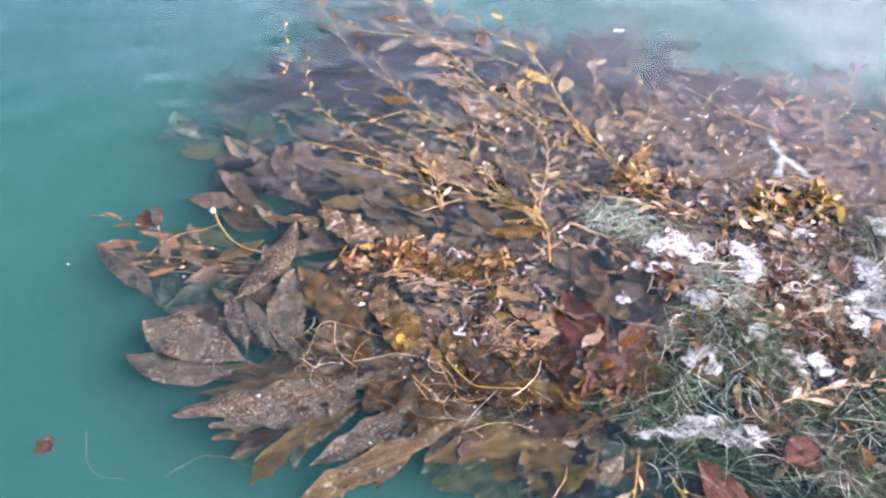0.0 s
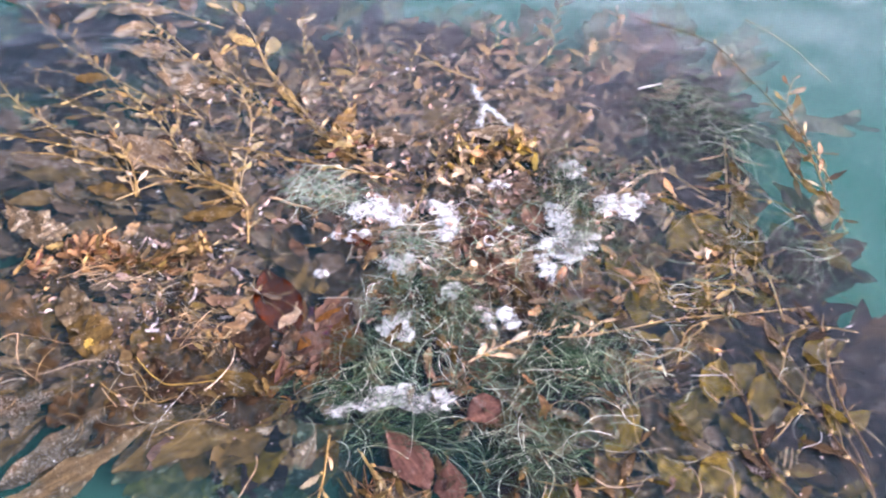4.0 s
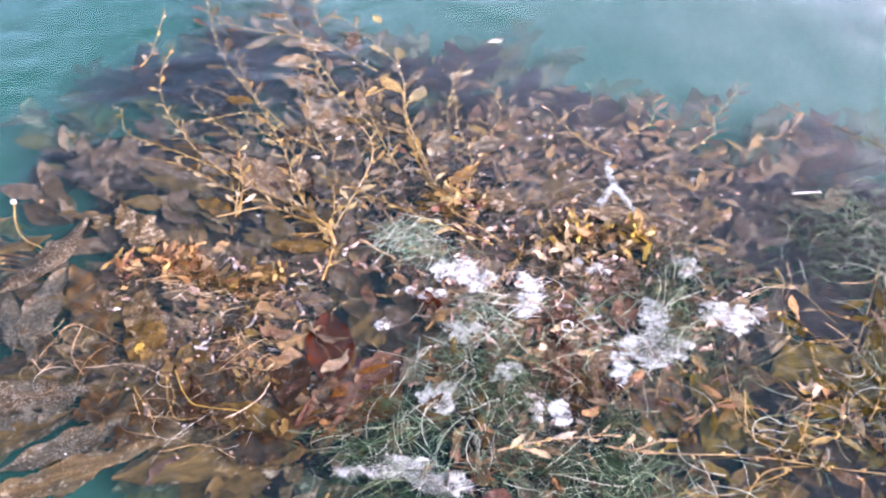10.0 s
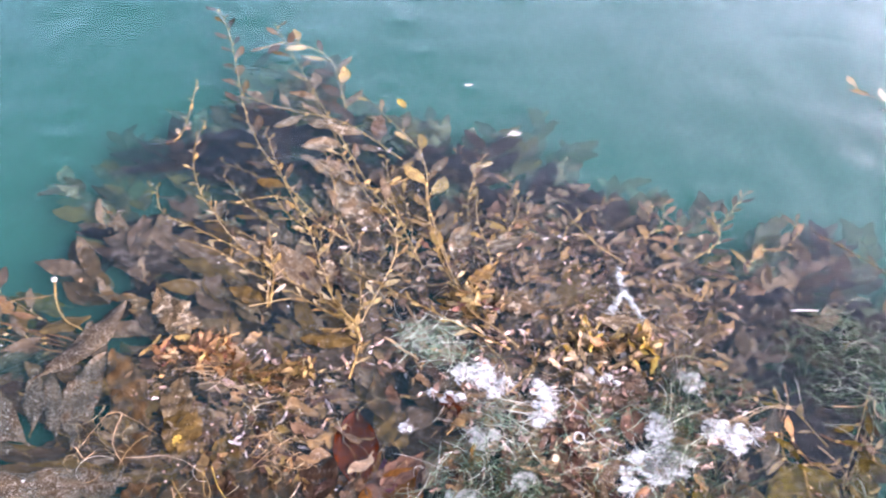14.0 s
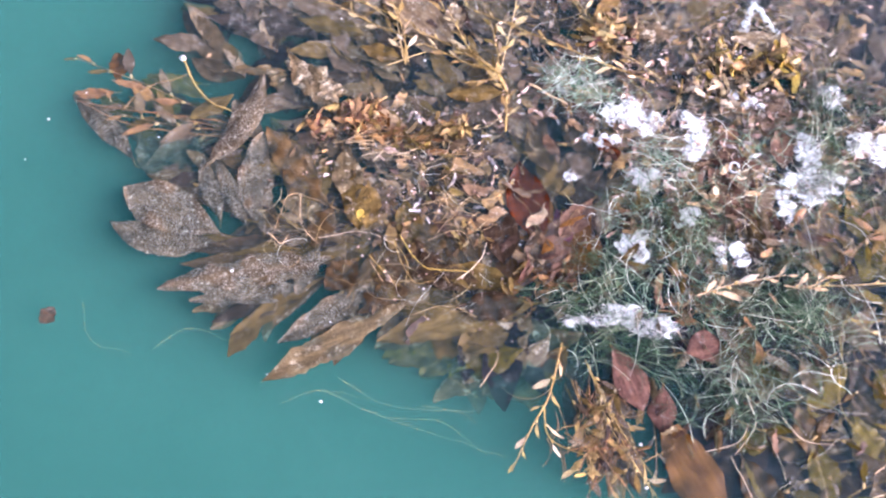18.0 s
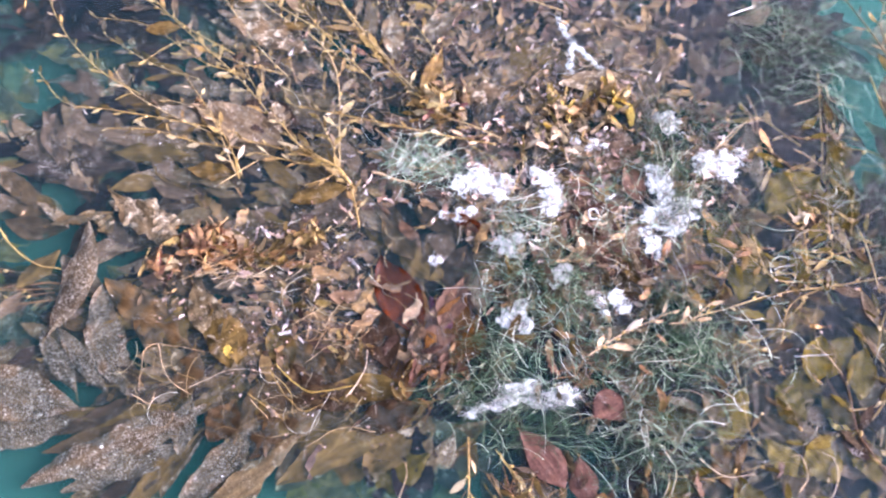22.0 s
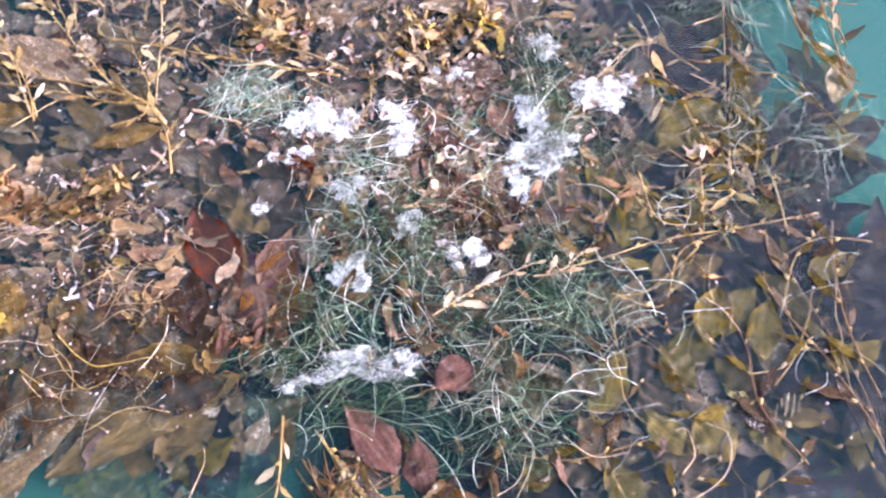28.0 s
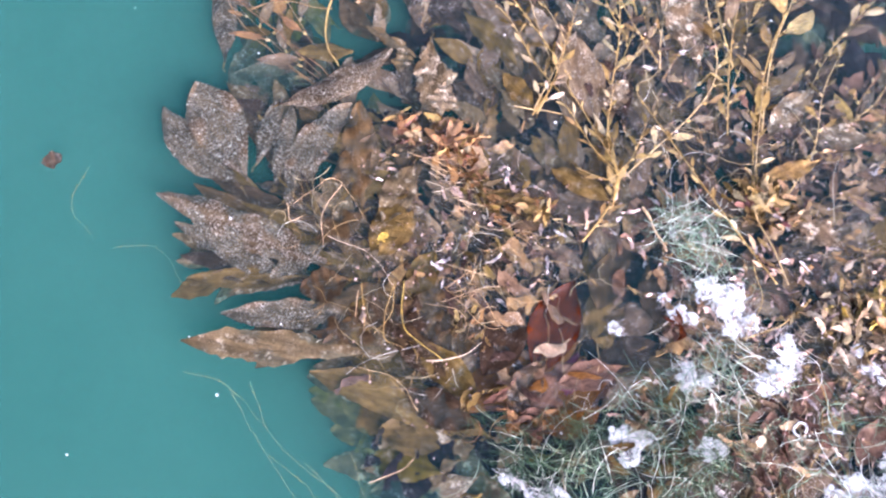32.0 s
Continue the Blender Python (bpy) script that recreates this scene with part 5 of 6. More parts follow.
for at, rx, ry, count in (((1.41, 1.66), 0.28, 0.25, 34), ((1.47, 1.22), 0.35, 0.2, 34), ((1.95, 0.98), 0.35, 0.25, 34), ((1.75, 0.53), 0.35, 0.2, 26), ((2.25, 1.56), 0.3, 0.2, 30)):
    clump(at, rx, ry, 0, int(0.5 * count), (BROWN, WET_BROWN, PALE, MAROON, OLIVE, RUST), (0.07, 0.16), "scattered brown and golden leaves over seagrass", 0.03, tilt=(-6, 12), height=0.04)
# straw and rusty tangles
T = "tangle of straw-coloured weed stems"
grass((0.29, 1.56), 0.22, 0.10, 0, 34, STRAW, T, (0.1, 0.28), 0.0024, 1.8, 0, 30, 0.04, 0.014, "weed_tangle")
grass((0.39, 1.46), 0.14, 0.14, 0, 14, STRAW, T, (0.15, 0.3), 0.002, 4.0, None, 0, 0.04, 0.014, "weed_tangle")
grass((-0.50, 1.28), 0.16, 0.12, 0, 38, THREADS, "tangle of pale curled stems", (0.12, 0.3), 0.0017, 3.2, None, 0, 0.05, 0.016, "weed_tangle")
grass((0.03, 1.72), 0.22, 0.08, 0, 30, THREADS, T, (0.1, 0.22), 0.0014, 2.4, None, 0, 0.03, 0.014, "weed_tangle")
grass((-0.04, 1.87), 0.36, 0.07, 3, 85, STRAW, T, (0.1, 0.3), 0.0024, 1.0, 5, 18, 0.03, 0.014, "weed_tangle")
grass((1.21, 0.39), 0.32, 0.22, 0, 80, RUSTY_TANGLE, "tangle of rusty brown stems", (0.12, 0.34), 0.0022, 1.8, None, 0, 0.04, 0.004, "weed_tangle")
grass((1.61, 1.09), 0.12, 0.18, 0, 50, RUSTY_TANGLE, "tangle of rusty brown stems", (0.08, 0.2), 0.003, 2.0, None, 0, 0.03, 0.012, "weed_tangle")
grass((2.66, 1.19), 0.4, 0.3, 0, 34, RUSTY_TANGLE, "loose rusty stems over dark water", (0.12, 0.34), 0.0022, 2.2, None, 0, 0.02, -0.004, "weed_tangle")
grass((0.75, 1.16), 0.16, 0.1, 0, 24, RUSTY_TANGLE, "tangle of rusty brown stems", (0.08, 0.2), 0.0026, 2.0, None, 0, 0.03, 0.012, "weed_tangle")

grass((1.58, 2.10), 0.5, 0.35, 0, 150, THREADS, "thin wiry threads of weed strewn over the raft", (0.12, 0.42), 0.0016, 2.4, None, 0, 0.02, 0.006, "weed_threads")
grass((1.95, 1.85), 0.4, 0.45, 0, 150, THREADS, "thin wiry threads of weed strewn over the raft", (0.12, 0.42), 0.0016, 2.4, None, 0, 0.02, 0.006, "weed_threads")
grass((0.24, 1.79), 0.45, 0.3, 0, 60, THREADS, "thin wiry threads of weed strewn over the raft", (0.12, 0.42), 0.0016, 2.4, None, 0, 0.02, 0.006, "weed_threads")
grass((0.87, 1.47), 0.3, 0.35, 0, 24, THREADS, "thin wiry threads of weed strewn over the raft", (0.12, 0.42), 0.0016, 2.4, None, 0, 0.02, 0.006, "weed_threads")
grass((2.65, 1.95), 0.4, 0.45, 0, 110, THREADS, "thin wiry threads of weed strewn over the raft", (0.12, 0.42), 0.0016, 2.4, None, 0, 0.02, 0.006, "weed_threads")
grass((3.30, 2.09), 0.4, 0.4, 0, 50, THREADS, "thin wiry threads of weed strewn over the raft", (0.12, 0.42), 0.0016, 2.4, None, 0, 0.02, 0.006, "weed_threads")
grass((2.50, 0.98), 0.45, 0.4, 0, 36, THREADS, "thin wiry threads of weed strewn over the raft", (0.12, 0.42), 0.0016, 2.4, None, 0, 0.02, 0.006, "weed_threads")
grass((3.15, 1.17), 0.4, 0.45, 0, 28, THREADS, "thin wiry threads of weed strewn over the raft", (0.12, 0.42), 0.0016, 2.4, None, 0, 0.02, 0.006, "weed_threads")
grass((0.58, 3.05), 0.7, 0.4, 0, 90, THREADS, "thin wiry threads of weed strewn over the raft", (0.12, 0.42), 0.0016, 2.4, None, 0, 0.02, 0.006, "weed_threads")
grass((1.94, 2.98), 0.5, 0.3, 0, 110, THREADS, "thin wiry threads of weed strewn over the raft", (0.12, 0.42), 0.0016, 2.4, None, 0, 0.02, 0.006, "weed_threads")
grass((0.14, 1.05), 0.4, 0.3, 0, 50, THREADS, "thin wiry threads of weed strewn over the raft", (0.12, 0.42), 0.0016, 2.4, None, 0, 0.02, 0.006, "weed_threads")

grass((2.48, 0.48), 0.5, 0.32, 0, 44, THREADS, "thin wiry threads of weed over dark water", (0.12, 0.4), 0.0013, 2.8, None, 0, 0.02, 0.004, "weed_threads")

# ---- froth ----
random.seed(74)
foam((1.21, 2.27), [(-0.10, 0.02, 0.06), (0.0, 0.02, 0.075), (0.09, -0.04, 0.06), (-0.02, 0.09, 0.05), (0.13, 0.02, 0.035)], "lacy patch of bluish white froth on green seagrass", 130)
foam((1.57, 2.19), [(0.0, 0.09, 0.05), (0.02, 0.0, 0.055), (0.0, -0.09, 0.05), (-0.06, 0.14, 0.03)], fibres=110)
foam((2.21, 2.20), [(0.0, 0.05, 0.06), (-0.02, -0.01, 0.055), (0.02, -0.07, 0.05), (-0.03, 0.1, 0.035), (0.04, 0.02, 0.04), (0.0, -0.13, 0.05)], "thick patch of white froth on the weed", 30)
foam((2.21, 2.00), [(0.0, 0.0, 0.09), (0.10, 0.02, 0.075), (-0.08, 0.0, 0.055), (0.03, -0.07, 0.06), (0.17, 0.05, 0.03)], "thick patch of white froth on the weed", 50)
foam((2.10, 1.80), [(0.0, 0.05, 0.045), (0.02, -0.03, 0.028), (-0.01, 0.0, 0.03), (-0.03, 0.1, 0.035)])
foam((2.58, 2.30), [(0.0, 0.0, 0.08), (-0.09, 0.03, 0.05), (0.09, 0.03, 0.055), (0.03, -0.06, 0.045), (0.14, 0.07, 0.03)], "patch of white froth on the weed", 80)
foam((2.34, 2.63), [(0.0, 0.0, 0.055), (0.0, -0.06, 0.035), (-0.05, 0.01, 0.03)], fibres=120)
foam((1.55, 1.67), [(0.0, 0.0, 0.05), (-0.04, -0.04, 0.03), (0.04, 0.05, 0.035), (-0.06, 0.03, 0.02)])
foam((1.29, 1.45), [(0.0, 0.04, 0.055), (-0.06, -0.02, 0.03), (0.04, -0.05, 0.045), (0.05, 0.08, 0.03)])
foam((1.84, 1.50), [(0.0, 0.02, 0.05), (-0.09, 0.0, 0.03), (0.03, -0.04, 0.035), (-0.08, -0.06, 0.02)])
foam((1.30, 1.00), [(-0.29, -0.05, 0.022), (-0.24, -0.03, 0.03), (-0.16, -0.02, 0.035), (-0.08, 0.02, 0.05), (0.0, 0.03, 0.06), (0.08, 0.0, 0.055), (0.16, -0.01, 0.065), (0.22, 0.0, 0.04)], "streaked patch of white froth and bleached grass", 190, 0.03, 5)
for path in ([(1.81, 3.46), (1.85, 3.31), (1.95, 3.14), (2.02, 3.05)], [(1.88, 3.26), (1.84, 3.13), (1.82, 3.03)]):
    x0, y0 = path[0]
    foam(path[0], [(p.x - x0, p.y - y0, rnd(0.010, 0.022)) for p in spline(path, 18)], "branched streak of pale pinkish froth", 15, 0.004)
foam((1.07, 2.09), [(0.0, 0.0, 0.045), (-0.09, 0.01, 0.03), (0.06, 0.02, 0.03)], fibres=30)
foam((1.31, 1.86), [(0.0, 0.0, 0.045), (0.05, 0.06, 0.03), (-0.05, 0.05, 0.03)], fibres=150)
foam((0.89, 1.82), [(0.0, 0.0, 0.028), (0.03, 0.01, 0.02)], "small fleck of white froth", 20)
foam((1.88, 2.51), [(0.0, 0.0, 0.03), (-0.10, 0.02, 0.03), (0.05, -0.03, 0.02), (-0.04, -0.04, 0.025)], "pinkish white froth flecks", 20)
foam((2.47, 2.27), [(0.0, 0.0, 0.03)], "small fleck of white froth", 30)

# ---- loose stems and curls ----
PS = "thin pale curled weed stem"
stem([(0.39, 1.09), (0.47, 1.19), (0.51, 1.33)], 0.0026, CREAM, PS, 0.03)
stem([(-0.09, 1.11), (0.00, 1.01)], 0.0023, CREAM, PS, 0.03)
stem([(-0.00, 1.26), (0.10, 1.15), (0.12, 1.01)], 0.0019, STIPE, PS, 0.03)
stem([(-0.57, 1.45), (-0.51, 1.27), (-0.39, 1.16)], 0.0023, CREAM, PS, 0.03)
stem([(-0.68, 1.18), (-0.59, 1.13), (-0.56, 1.19)], 0.0026, CREAM, PS, 0.03)
stem([(-0.65, 1.20), (-0.60, 1.45), (-0.27, 1.37)], 0.0014, CREAM, PS, 0.03)
stem([(-0.41, 1.20), (-0.19, 1.28), (-0.00, 1.24)], 0.0014, CREAM, PS, 0.03)
stem([(2.85, 2.77), (2.87, 2.62), (2.84, 2.49)], 0.0023, CREAM, PS, 0.03)
stem([(2.66, 2.45), (2.79, 2.57), (2.96, 2.61)], 0.0019, CREAM, PS, 0.03)
stem([(2.58, 2.40), (2.73, 2.54), (2.91, 2.58)], 0.0023, CREAM, PS, 0.03)
stem([(2.79, 2.72), (2.83, 2.63), (2.83, 2.50)], 0.0023, CREAM, PS, 0.03)
stem([(3.11, 2.67), (3.25, 2.72), (3.33, 2.81)], 0.0026, CREAM, PS, 0.03)
stem([(3.34, 2.79), (3.36, 2.68), (3.50, 2.63)], 0.0023, CREAM, PS, 0.03)
stem([(3.03, 2.37), (3.12, 2.30), (3.18, 2.18)], 0.0026, CREAM, PS, 0.03)
stem([(2.55, 0.42), (2.61, 0.49), (2.60, 0.59), (2.55, 0.59)], 0.0026, CREAM, PS, 0.03)
stem([(2.10, 0.63), (2.21, 0.53), (2.35, 0.53)], 0.0023, CREAM, PS, 0.03)
stem([(2.10, 1.13), (2.25, 1.05), (2.35, 0.89)], 0.0019, CREAM, PS, 0.03)
stem([(2.00, 0.88), (2.02, 0.96), (2.14, 0.97), (2.23, 0.87)], 0.0014, CREAM, PS, 0.03)
stem([(2.38, 0.96), (2.38, 0.74), (2.49, 0.59)], 0.0019, STIPE, PS, 0.03)
stem([(2.45, 1.31), (2.50, 1.37), (2.53, 1.30), (2.51, 1.19)], 0.0019, RUST, PS, 0.03)
stem([(2.71, 1.11), (2.91, 1.11)], 0.0019, WHITE, PS, 0.03)
stem([(2.82, 1.17), (2.89, 1.10), (2.93, 0.99)], 0.0026, CREAM, PS, 0.03)
stem([(3.12, 0.69), (3.21, 0.72), (3.24, 0.78)], 0.0019, WHITE, PS, 0.03)
stem([(2.52, 0.29), (2.72, 0.41), (2.77, 0.56), (2.69, 0.62)], 0.0023, CREAM, PS, 0.03)
stem([(1.88, 0.40), (1.97, 0.54), (1.94, 0.71)], 0.0019, CREAM, PS, 0.03)
stem([(1.74, 0.39), (1.88, 0.45), (1.94, 0.58)], 0.0019, CREAM, PS, 0.03)
stem([(1.86, 0.39), (1.97, 0.19), (2.06, 0.02)], 0.0019, CREAM, PS, 0.03)
stem([(-0.11, 1.15), (-0.01, 1.07), (0.07, 1.00)], 0.0026, STIPE, PS, 0.03)
stem([(0.01, 1.25), (0.14, 1.05), (0.27, 1.05)], 0.0023, STIPE, PS, 0.03)
stem([(0.18, 0.85), (0.35, 0.93), (0.52, 0.89)], 0.0019, STIPE, PS, 0.03)
stem([(0.60, 0.52), (0.65, 0.63), (0.66, 0.73)], 0.0019, CREAM, PS, 0.03)
stem([(0.03, 1.30), (0.20, 1.13), (0.43, 1.14)], 0.0026, YELLOW, PS, 0.03)
stem([(1.16, 2.55), (1.30, 2.42), (1.37, 2.20)], 0.0026, STIPE, PS, 0.03)
stem([(1.37, 2.20), (1.46, 2.44), (1.43, 2.56)], 0.0023, STIPE, PS, 0.03)
stem([(1.82, 2.18), (1.90, 2.04), (1.95, 1.85)], 0.0026, STIPE, PS, 0.03)
stem([(1.69, 2.30), (1.80, 2.23), (1.98, 2.09)], 0.0023, STIPE, PS, 0.03)
for pts in ([(-1.11, 0.44), (-0.96, 0.59), (-0.73, 0.55)], [(-0.39, 0.27), (-0.21, 0.37), (0.09, 0.37)], [(-0.13, 0.46), (0.17, 0.36), (0.59, 0.41)], [(0.44, 0.56), (0.54, 0.51), (0.62, 0.47)], [(0.33, 0.39), (0.51, 0.39), (0.62, 0.35)], [(-0.19, 0.38), (0.14, 0.30), (0.79, 0.20)], [(-1.57, 0.64), (-1.45, 0.43), (-1.23, 0.41)], [(0.18, 0.30), (0.44, 0.32), (0.68, 0.20)]):
    stem(pts, 0.0007, STIPE, "fine pale thread adrift in the water", -0.012, name="loose_thread", category="thread")
ring = thing("weed_ring", *(1.80, 2.03), 0.035, "small white curled scrap of weed", "seaweed", data=mesh_of("weed_ring", *tube([Vector((0.025 * math.cos(a), 0.035 * math.sin(a), 0.004 * math.sin(3 * a))) for a in [0.45 * k for k in range(13)]], 0.006, 0.005), WHITE))
thing("weed_pod", *(-1.50, 2.25), 0.014, "white rounded pod at the end of a stipe", "seaweed", data=mesh_of("weed_pod", *bulb(0.045, 0.04, -0.02), WHITE))


# ---- scraps ----
random.seed(71)


def scraps(name, count, place, size, mat, label, z=(-0.006, 0.016), loose=1.0):
    pieces = []
    for _ in range(count):
        x, y = place()
        s = rnd(*size)
        v, f = blade_shape(s, s * rnd(0.14, 0.42), rnd(-1.4, 1.4), 0.6 * loose, loose * rnd(-0.8, 0.8), 0.5, rnd(0.25, 0.7), n=7, across=2, torn=0.6, twist=loose * rnd(-3, 3) + rnd(-0.8, 0.8))
        m = lay(x, y, rnd(*z), rnd(0, 360), loose * rnd(-12, 16), loose * rnd(-40, 40))
        tear = 0.07 * s
        pieces.append(([m @ (Vector(q) + Vector((rnd(-tear, tear), rnd(-tear, tear), 0.4 * rnd(-tear, tear)))) for q in v], f))
    return tagged(new(name, mesh_of(name, *joined(pieces), mat)), label, "debris", kind="stuff")


def within(ring):
    xs, ys = [p[0] for p in ring], [p[1] for p in ring]

    def place():
        while True:
            x, y = rnd(min(xs), max(xs)), rnd(min(ys), max(ys))
            if inside(x, y, ring):
                return x, y

    return place


RAFT = [(-1.68, 2.75), (-1.72, 3.42), (-1.64, 3.91), (-1.43, 4.39), (-1.19, 5.12), (-0.66, 5.16), (0.19, 4.55), (1.00, 4.76), (1.52, 4.19), (2.47, 4.09), (3.23, 4.28), (3.67, 3.67), (3.92, 2.89), (3.66, 1.49), (3.54, 1.05), (3.02, 0.57), (2.40, 0.19), (0.95, 0.28), (0.91, 0.70), (0.58, 0.74), (0.13, 0.69), (-0.33, 0.66), (-0.57, 0.86), (-0.72, 1.20), (-1.10, 1.29), (-1.33, 1.64), (-0.83, 2.13), (-1.17, 1.85), (-1.71, 1.81), (-1.30, 2.46), (-1.43, 2.63)]
HEART = [(0.09, 2.27), (0.55, 2.66), (1.43, 3.04), (2.15, 3.03), (2.83, 2.59), (2.58, 1.99), (2.14, 1.45), (1.66, 1.20), (1.18, 1.49), (1.09, 2.02), (0.51, 2.19)]
WEST = [(-0.67, 1.96), (-0.24, 2.14), (0.47, 2.16), (0.53, 1.75), (0.43, 1.28), (-0.16, 1.40), (-0.58, 1.69)]
NORTH = [(-0.23, 3.36), (0.63, 3.65), (1.85, 3.69), (2.61, 3.24), (2.18, 2.87), (1.20, 2.82), (0.23, 2.58)]


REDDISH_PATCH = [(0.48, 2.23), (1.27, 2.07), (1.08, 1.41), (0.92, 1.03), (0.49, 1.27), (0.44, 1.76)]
SOUTH = [(-0.66, 1.64), (0.06, 1.56), (0.84, 1.24), (0.78, 0.80), (1.09, 0.69), (0.17, 0.81)]
RIDGE = [(1.31, 2.28), (2.44, 2.60), (2.74, 2.29), (2.45, 1.54), (1.86, 1.01), (1.52, 1.22), (1.44, 1.65)]
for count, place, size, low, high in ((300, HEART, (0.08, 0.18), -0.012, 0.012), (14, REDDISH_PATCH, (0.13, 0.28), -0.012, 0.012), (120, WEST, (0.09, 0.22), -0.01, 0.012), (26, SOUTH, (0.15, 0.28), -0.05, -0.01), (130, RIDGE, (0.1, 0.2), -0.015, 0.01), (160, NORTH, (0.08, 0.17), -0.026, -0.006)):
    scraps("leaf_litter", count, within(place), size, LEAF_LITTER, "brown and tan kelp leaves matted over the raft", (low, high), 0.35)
NORTH_EAST = [(0.86, 3.91), (2.62, 3.70), (2.47, 2.83), (1.51, 2.78), (0.77, 3.07)]
MIDDLE = [(1.14, 2.83), (1.68, 2.64), (2.12, 2.59), (2.02, 2.30), (1.64, 2.10), (1.10, 2.09)]
scraps("leaf_litter", 290, within(NORTH_EAST), (0.09, 0.22), LEAF_LITTER, "brown and tan kelp leaves matted over the raft", (-0.034, -0.010), 0.25)
scraps("bleached_shreds", 130, within(HEART), (0.03, 0.1), SHREDS, "bleached pinkish shreds of weed strewn over the raft", (0.004, 0.026))
scraps("bleached_shreds", 105, within(MIDDLE), (0.03, 0.1), SHREDS, "bleached pinkish shreds of weed strewn over the raft", (0.008, 0.03))
scraps("bleached_shreds", 55, within(NORTH_EAST), (0.025, 0.08), SHREDS, "bleached pinkish shreds of weed strewn over the raft", (-0.012, 0.012))
scraps("bleached_shreds", 45, within(WEST), (0.03, 0.1), SHREDS, "bleached pinkish shreds of weed strewn over the raft", (0.004, 0.024))
scraps("weed_scraps", 330, within(HEART), (0.025, 0.09), LITTER, "bleached and golden scraps of weed strewn over the raft")
scraps("weed_scraps", 95, within(WEST), (0.025, 0.09), LITTER, "golden scraps of weed strewn over the raft", (-0.012, 0.008))
scraps("weed_scraps", 200, within(NORTH), (0.025, 0.09), LITTER, "golden scraps of weed strewn over the raft", (-0.016, 0.01))
scraps("weed_scraps", 110, within(RAFT), (0.025, 0.08), LITTER, "golden scraps of weed strewn over the raft", (-0.005, 0.03))
flecks = []
for _ in range(90):
    x, y, s = rnd(-3, 4.5), rnd(-0.8, 6.5), rnd(0.004, 0.011)
    v, f = bulb(2 * s, 1.5 * s, -s, 5, 3)
    flecks.append(([(q[0] + x, q[1] + y, 0.4 * q[2] + 0.012) for q in v], f))
dots = []
for count, ring in ((260, HEART), (170, NORTH), (150, WEST), (120, SOUTH), (150, EAST_POOL)):
    for _ in range(count):
        (x, y), s = scattered(ring), 0.0085 * random.random() ** 2 + 0.002
        v, f = bulb(2 * s, rnd(0.9, 1.8) * s, -s, 5, 3)
        turn = lay(x, y, rnd(0.012, 0.03), rnd(0, 360))
        dots.append(([turn @ Vector((q[0], q[1], 0.5 * q[2])) for q in v], f))
tagged(new("pale_flecks", mesh_of("pale_flecks", *joined(dots), SHREDS)), "tiny pinkish white flecks strewn over the weed", "debris", kind="stuff")
tagged(new("floating_flecks", mesh_of("floating_flecks", *joined(flecks), WHITE)), "tiny white flecks adrift on the sea", "debris", kind="stuff")
leaf((-1.74, 0.47), (-1.69, 0.57), 0.10, BROWN, "dark scrap of kelp adrift", 0.01, name="kelp_debris")
leaf((0.80, 4.67), (0.89, 4.73), 0.07, WHITE, "white feather-like scrap adrift", 0.014, name="weed_debris")
leaf((-0.15, 4.87), (-0.04, 4.76), 0.06, YELLOW, "yellow leaf adrift on the sea", 0.012, name="kelp_debris")
leaf((0.29, 5.23), (0.38, 5.27), 0.03, WHITE, "white scrap adrift on the sea", 0.012, name="weed_debris")


# ---- the kelp raft itself ----
random.seed(72)


def outwards(x, y):
    return math.degrees(math.atan2(y - 1.35, x - 1.1)) + 40 * noise.noise((x * 1.2, y * 1.2, 5))


def shore(x, y, ring):
    """The distance to the ring."""
    best = 9.0
    for (ax, ay), (bx, by) in zip(ring, ring[1:] + ring[:1]):
        dx, dy = bx - ax, by - ay
        t = max(0, min(1, ((x - ax) * dx + (y - ay) * dy) / (dx * dx + dy * dy)))
        best = min(best, math.hypot(x - ax - t * dx, y - ay - t * dy))
    return best


def raft_frond(x, y, heading, z, length, mats, count, size, label, flat=1.0):
    base = thing("kelp_frond", x, y, z, label, "seaweed", "kelp fronds of the raft")
    way = Vector((math.cos(radians(heading)), math.sin(radians(heading)), 0))
    side = Vector((-way.y, way.x, 0))
    line = spline([(0, 0, 0), tuple(way * length * 0.5 + side * rnd(-0.1, 0.1)), tuple(way * length)], 9)
    stipe_of(line, 0.004, 0.002, RUST, base)
    main = random.choice(mats)
    for k in range(count):
        q = line[min(8, int(k * 8 / (count - 1)))]
        a = heading + (1 if k % 2 else -1) * rnd(6, 42)
        s = rnd(*size)
        mat = main if random.random() < 0.6 else random.choice(mats)
        part("blade", random.choice(BIG[mat.name]), base, lay(q.x, q.y, flat * rnd(-0.015, 0.022), a, flat * rnd(-5, 4), flat * rnd(-17, 17), s, s * rnd(0.85, 1.2)))


SHADE_BLADES = []


def shade_frond(x, y, heading, z, length, count, size):
    """Blades of a frond that cannot be told apart from its neighbours, near-black to stand in for shade."""
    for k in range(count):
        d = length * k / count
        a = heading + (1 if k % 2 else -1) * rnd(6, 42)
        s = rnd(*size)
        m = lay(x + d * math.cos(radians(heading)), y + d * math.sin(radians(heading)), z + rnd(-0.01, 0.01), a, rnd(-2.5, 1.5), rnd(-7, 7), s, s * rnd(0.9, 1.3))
        v, f = random.choice(SHADE_SHAPES)
        SHADE_BLADES.append(([m @ Vector(p) for p in v], f))


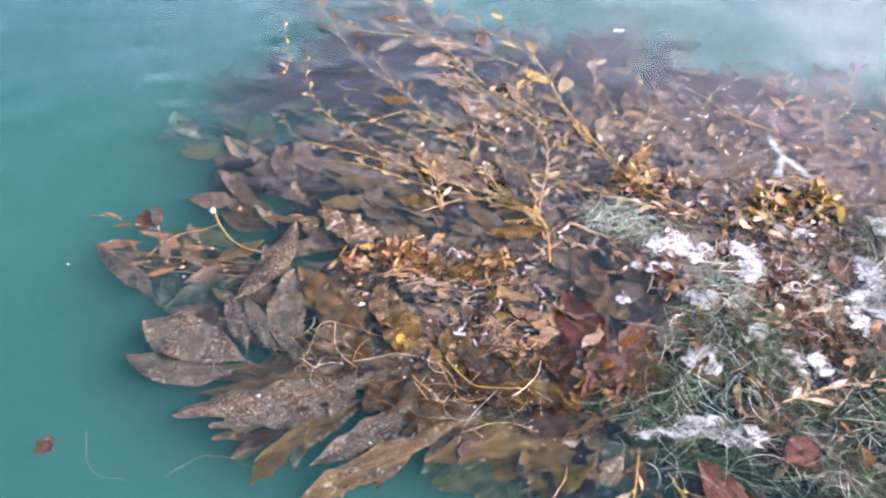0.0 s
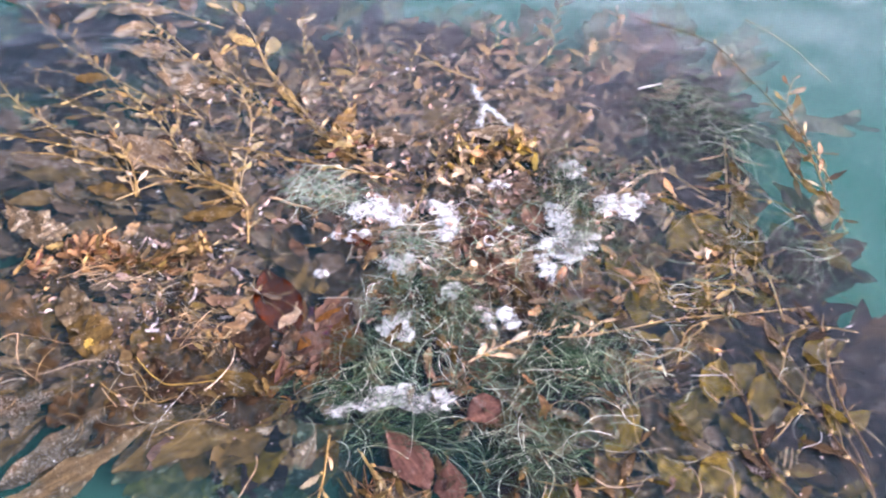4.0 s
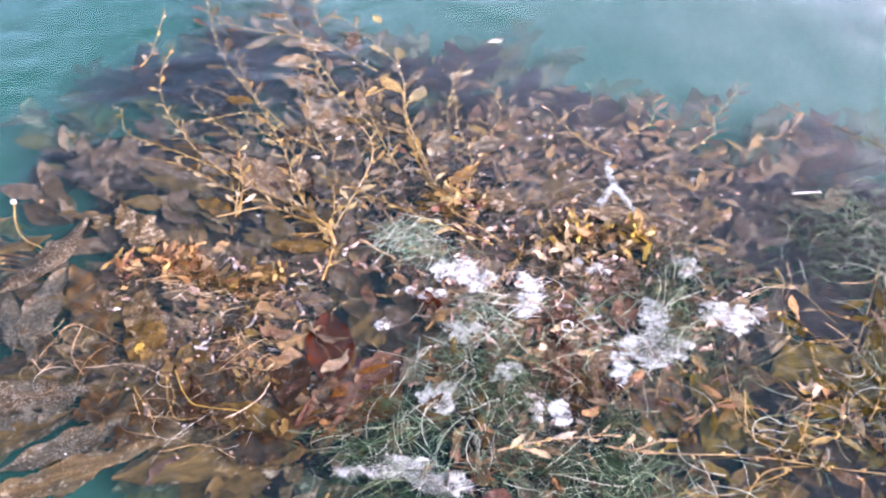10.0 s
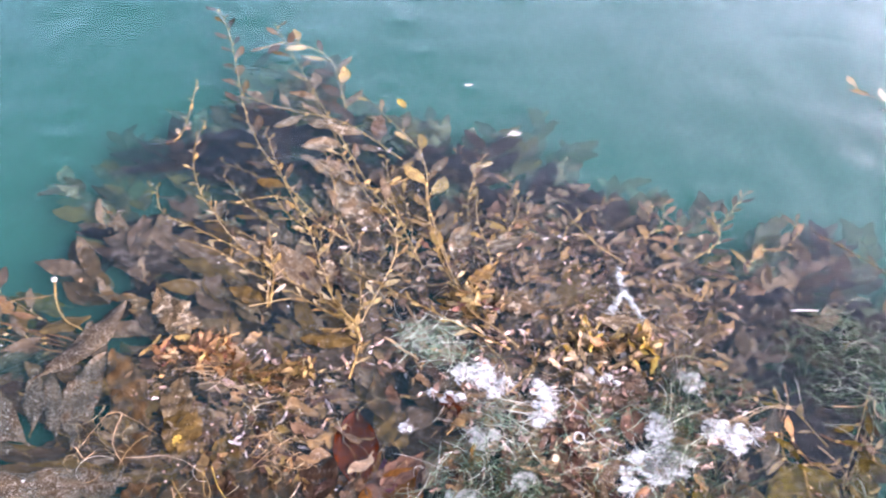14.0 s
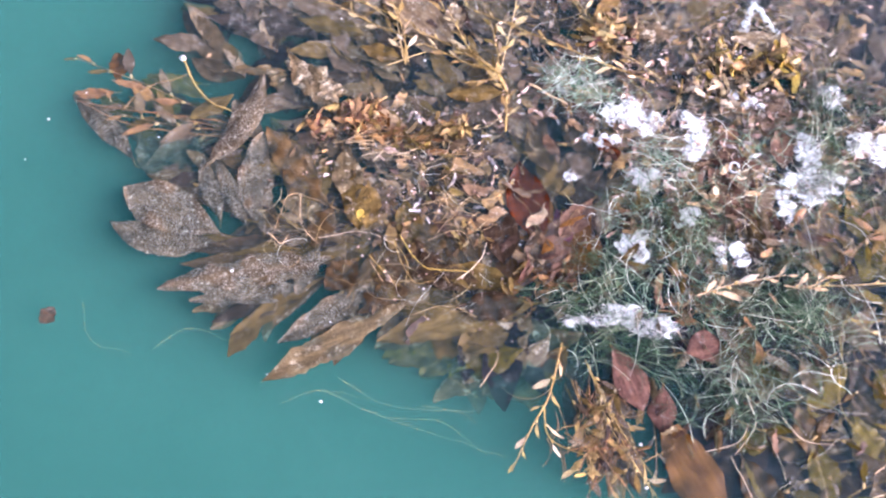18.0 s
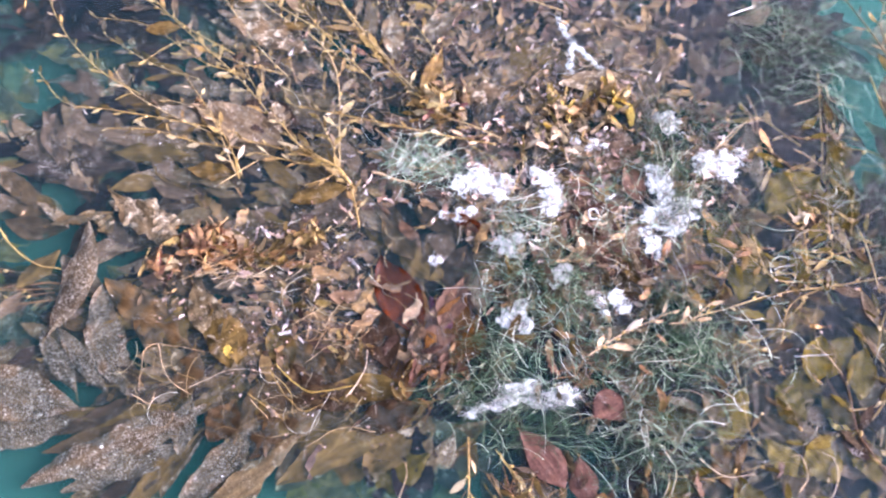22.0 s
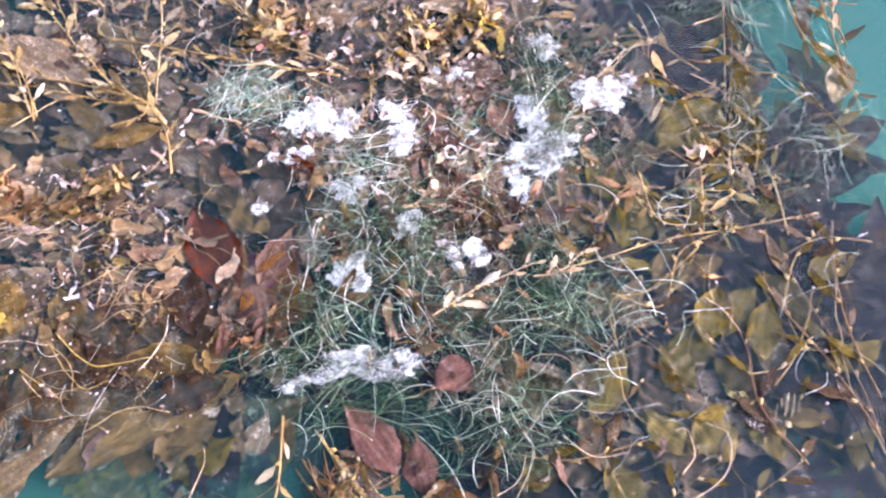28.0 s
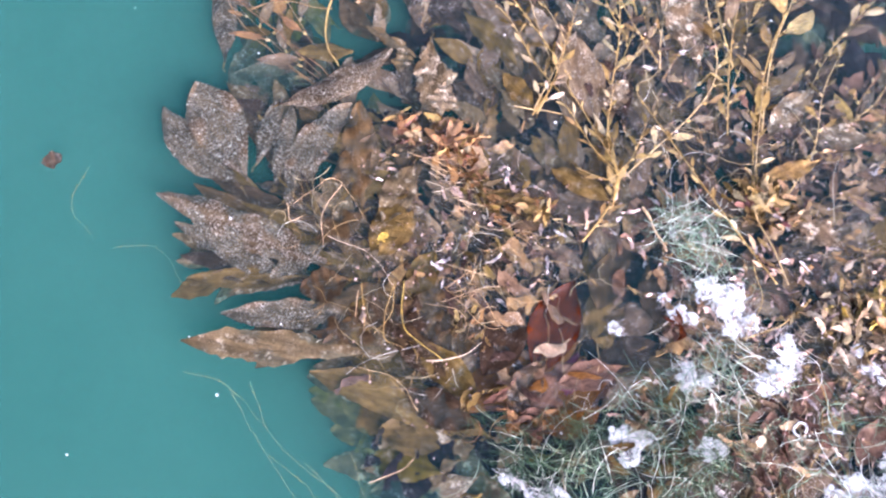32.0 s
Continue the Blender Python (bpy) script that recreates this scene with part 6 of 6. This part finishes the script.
SHADE_SHAPES = [blade_shape(1.0, rnd(0.24, 0.38), rnd(-0.6, 0.6), 0.2, rnd(-0.2, 0.2), 0.12, rnd(0.35, 0.6), n=9, across=3) for _ in range(16)]
GREEN = [(1.09, 1.44), (1.39, 2.06), (1.65, 1.82), (1.80, 1.49), (2.45, 1.35), (2.31, 1.37), (2.20, 0.84), (1.99, 0.43), (1.54, 0.45), (0.89, 1.00)]
TEAL_GAP = [(2.95, 2.72), (3.56, 2.85), (4.00, 2.80), (3.85, 2.25), (3.45, 2.20), (3.00, 2.42)]
CELL = 0.205
for i in range(28):
    for j in range(26):
        x, y = -1.75 + CELL * (i + rnd(-0.4, 0.4)), -0.1 + CELL * (j + rnd(-0.4, 0.4))
        if not inside(x, y, RAFT) or inside(x, y, TEAL_GAP) or shore(x, y, TEAL_GAP) < 0.22:
            continue
        if shore(x, y, RAFT) < (0.22 if x < 1.2 and y < 2.4 else 0.08):
            continue
        loose = x > 2.55 and y < 3.0
        green = inside(x, y, GREEN)
        if (loose and random.random() < 0.88) or (not green and not loose and (i + j) % 2):
            continue
        heading = (outwards(x, y) if x < 1.2 or y > 2.6 else rnd(0, 360)) + random.gauss(0, 14)
        edge = min(1.0, shore(x, y, RAFT) / (0.75 if y > 3.0 else 0.45))
        z = -0.026 - (0.13 if y > 3.0 else 0.07) * (1 - edge) ** 2 - (rnd(0.0, 0.02) if y > 2.9 else rnd(0.0, 0.012)) - (0.025 if y > 3.6 else 0) - (0.012 if y > 2.9 and x > 0.6 else 0) - (0.03 if y > 2.6 and x < 0.4 else 0) - (0.07 if green else 0) - (0.04 if loose else 0)
        if green:
            # near-black blades stand in for the shade beneath the seagrass
            shade_frond(x, y, heading, z, 0.4, 14, (0.16, 0.3))
            continue
        if y > 2.9:
            raft_frond(x, y, heading, z, rnd(0.4, 0.65), (BROWN, BROWN, OLIVE, WET_BROWN, TAN, BROWN), 13, (0.17, 0.33), "purplish brown kelp frond fanning out just under the surface", 0.6)
            continue
        raft_frond(x, y, heading, z, rnd(0.3, 0.55), (DULL_OLIVE, WET_BROWN, DULL_OLIVE) if loose else (OLIVE, PALE, OLIVE, BROWN) if y < 1.3 and x < 1.2 else (BROWN, BROWN, OLIVE, BROWN, PALE, WET_BROWN), 14, (0.2, 0.38), "brown kelp frond with broad wavy blades at the water's surface")
# near-black blades under the raft, added to darken its gaps like canopy shade
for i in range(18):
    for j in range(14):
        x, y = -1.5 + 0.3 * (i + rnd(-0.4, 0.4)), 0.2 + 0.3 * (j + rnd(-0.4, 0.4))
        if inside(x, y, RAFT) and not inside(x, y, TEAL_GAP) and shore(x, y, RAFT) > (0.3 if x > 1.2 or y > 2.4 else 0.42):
            shade_frond(x, y, rnd(0, 360), rnd(-0.055, -0.04), 0.4, 10, (0.3, 0.45))
# a second bed of near-black blades, added for the shaded eastern pools
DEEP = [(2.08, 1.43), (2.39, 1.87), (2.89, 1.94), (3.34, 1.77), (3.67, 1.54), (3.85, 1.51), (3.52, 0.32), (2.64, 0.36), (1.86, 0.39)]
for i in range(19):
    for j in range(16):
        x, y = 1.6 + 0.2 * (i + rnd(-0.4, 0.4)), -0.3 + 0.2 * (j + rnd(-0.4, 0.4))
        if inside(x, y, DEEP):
            shade_frond(x, y, rnd(0, 360), rnd(-0.055, -0.03), 0.4, 14, (0.3, 0.45))
# the shade between the fronds is put into this near-black brown
SHADE_BROWN = weed("sunk_kelp", [(0.0, (0.004, 0.003, 0.005)), (0.5, (0.009, 0.006, 0.007)), (0.85, (0.013, 0.009, 0.008)), (1.0, (0.026, 0.017, 0.011))], speck=0.2, speck_scale=90, rough=0.4, island=True, gloss=0.03)
tagged(new("sunk_kelp", mesh_of("sunk_kelp", *joined(SHADE_BLADES), SHADE_BROWN)), "near-black kelp blades added as shade under the raft", "seaweed", kind="stuff")
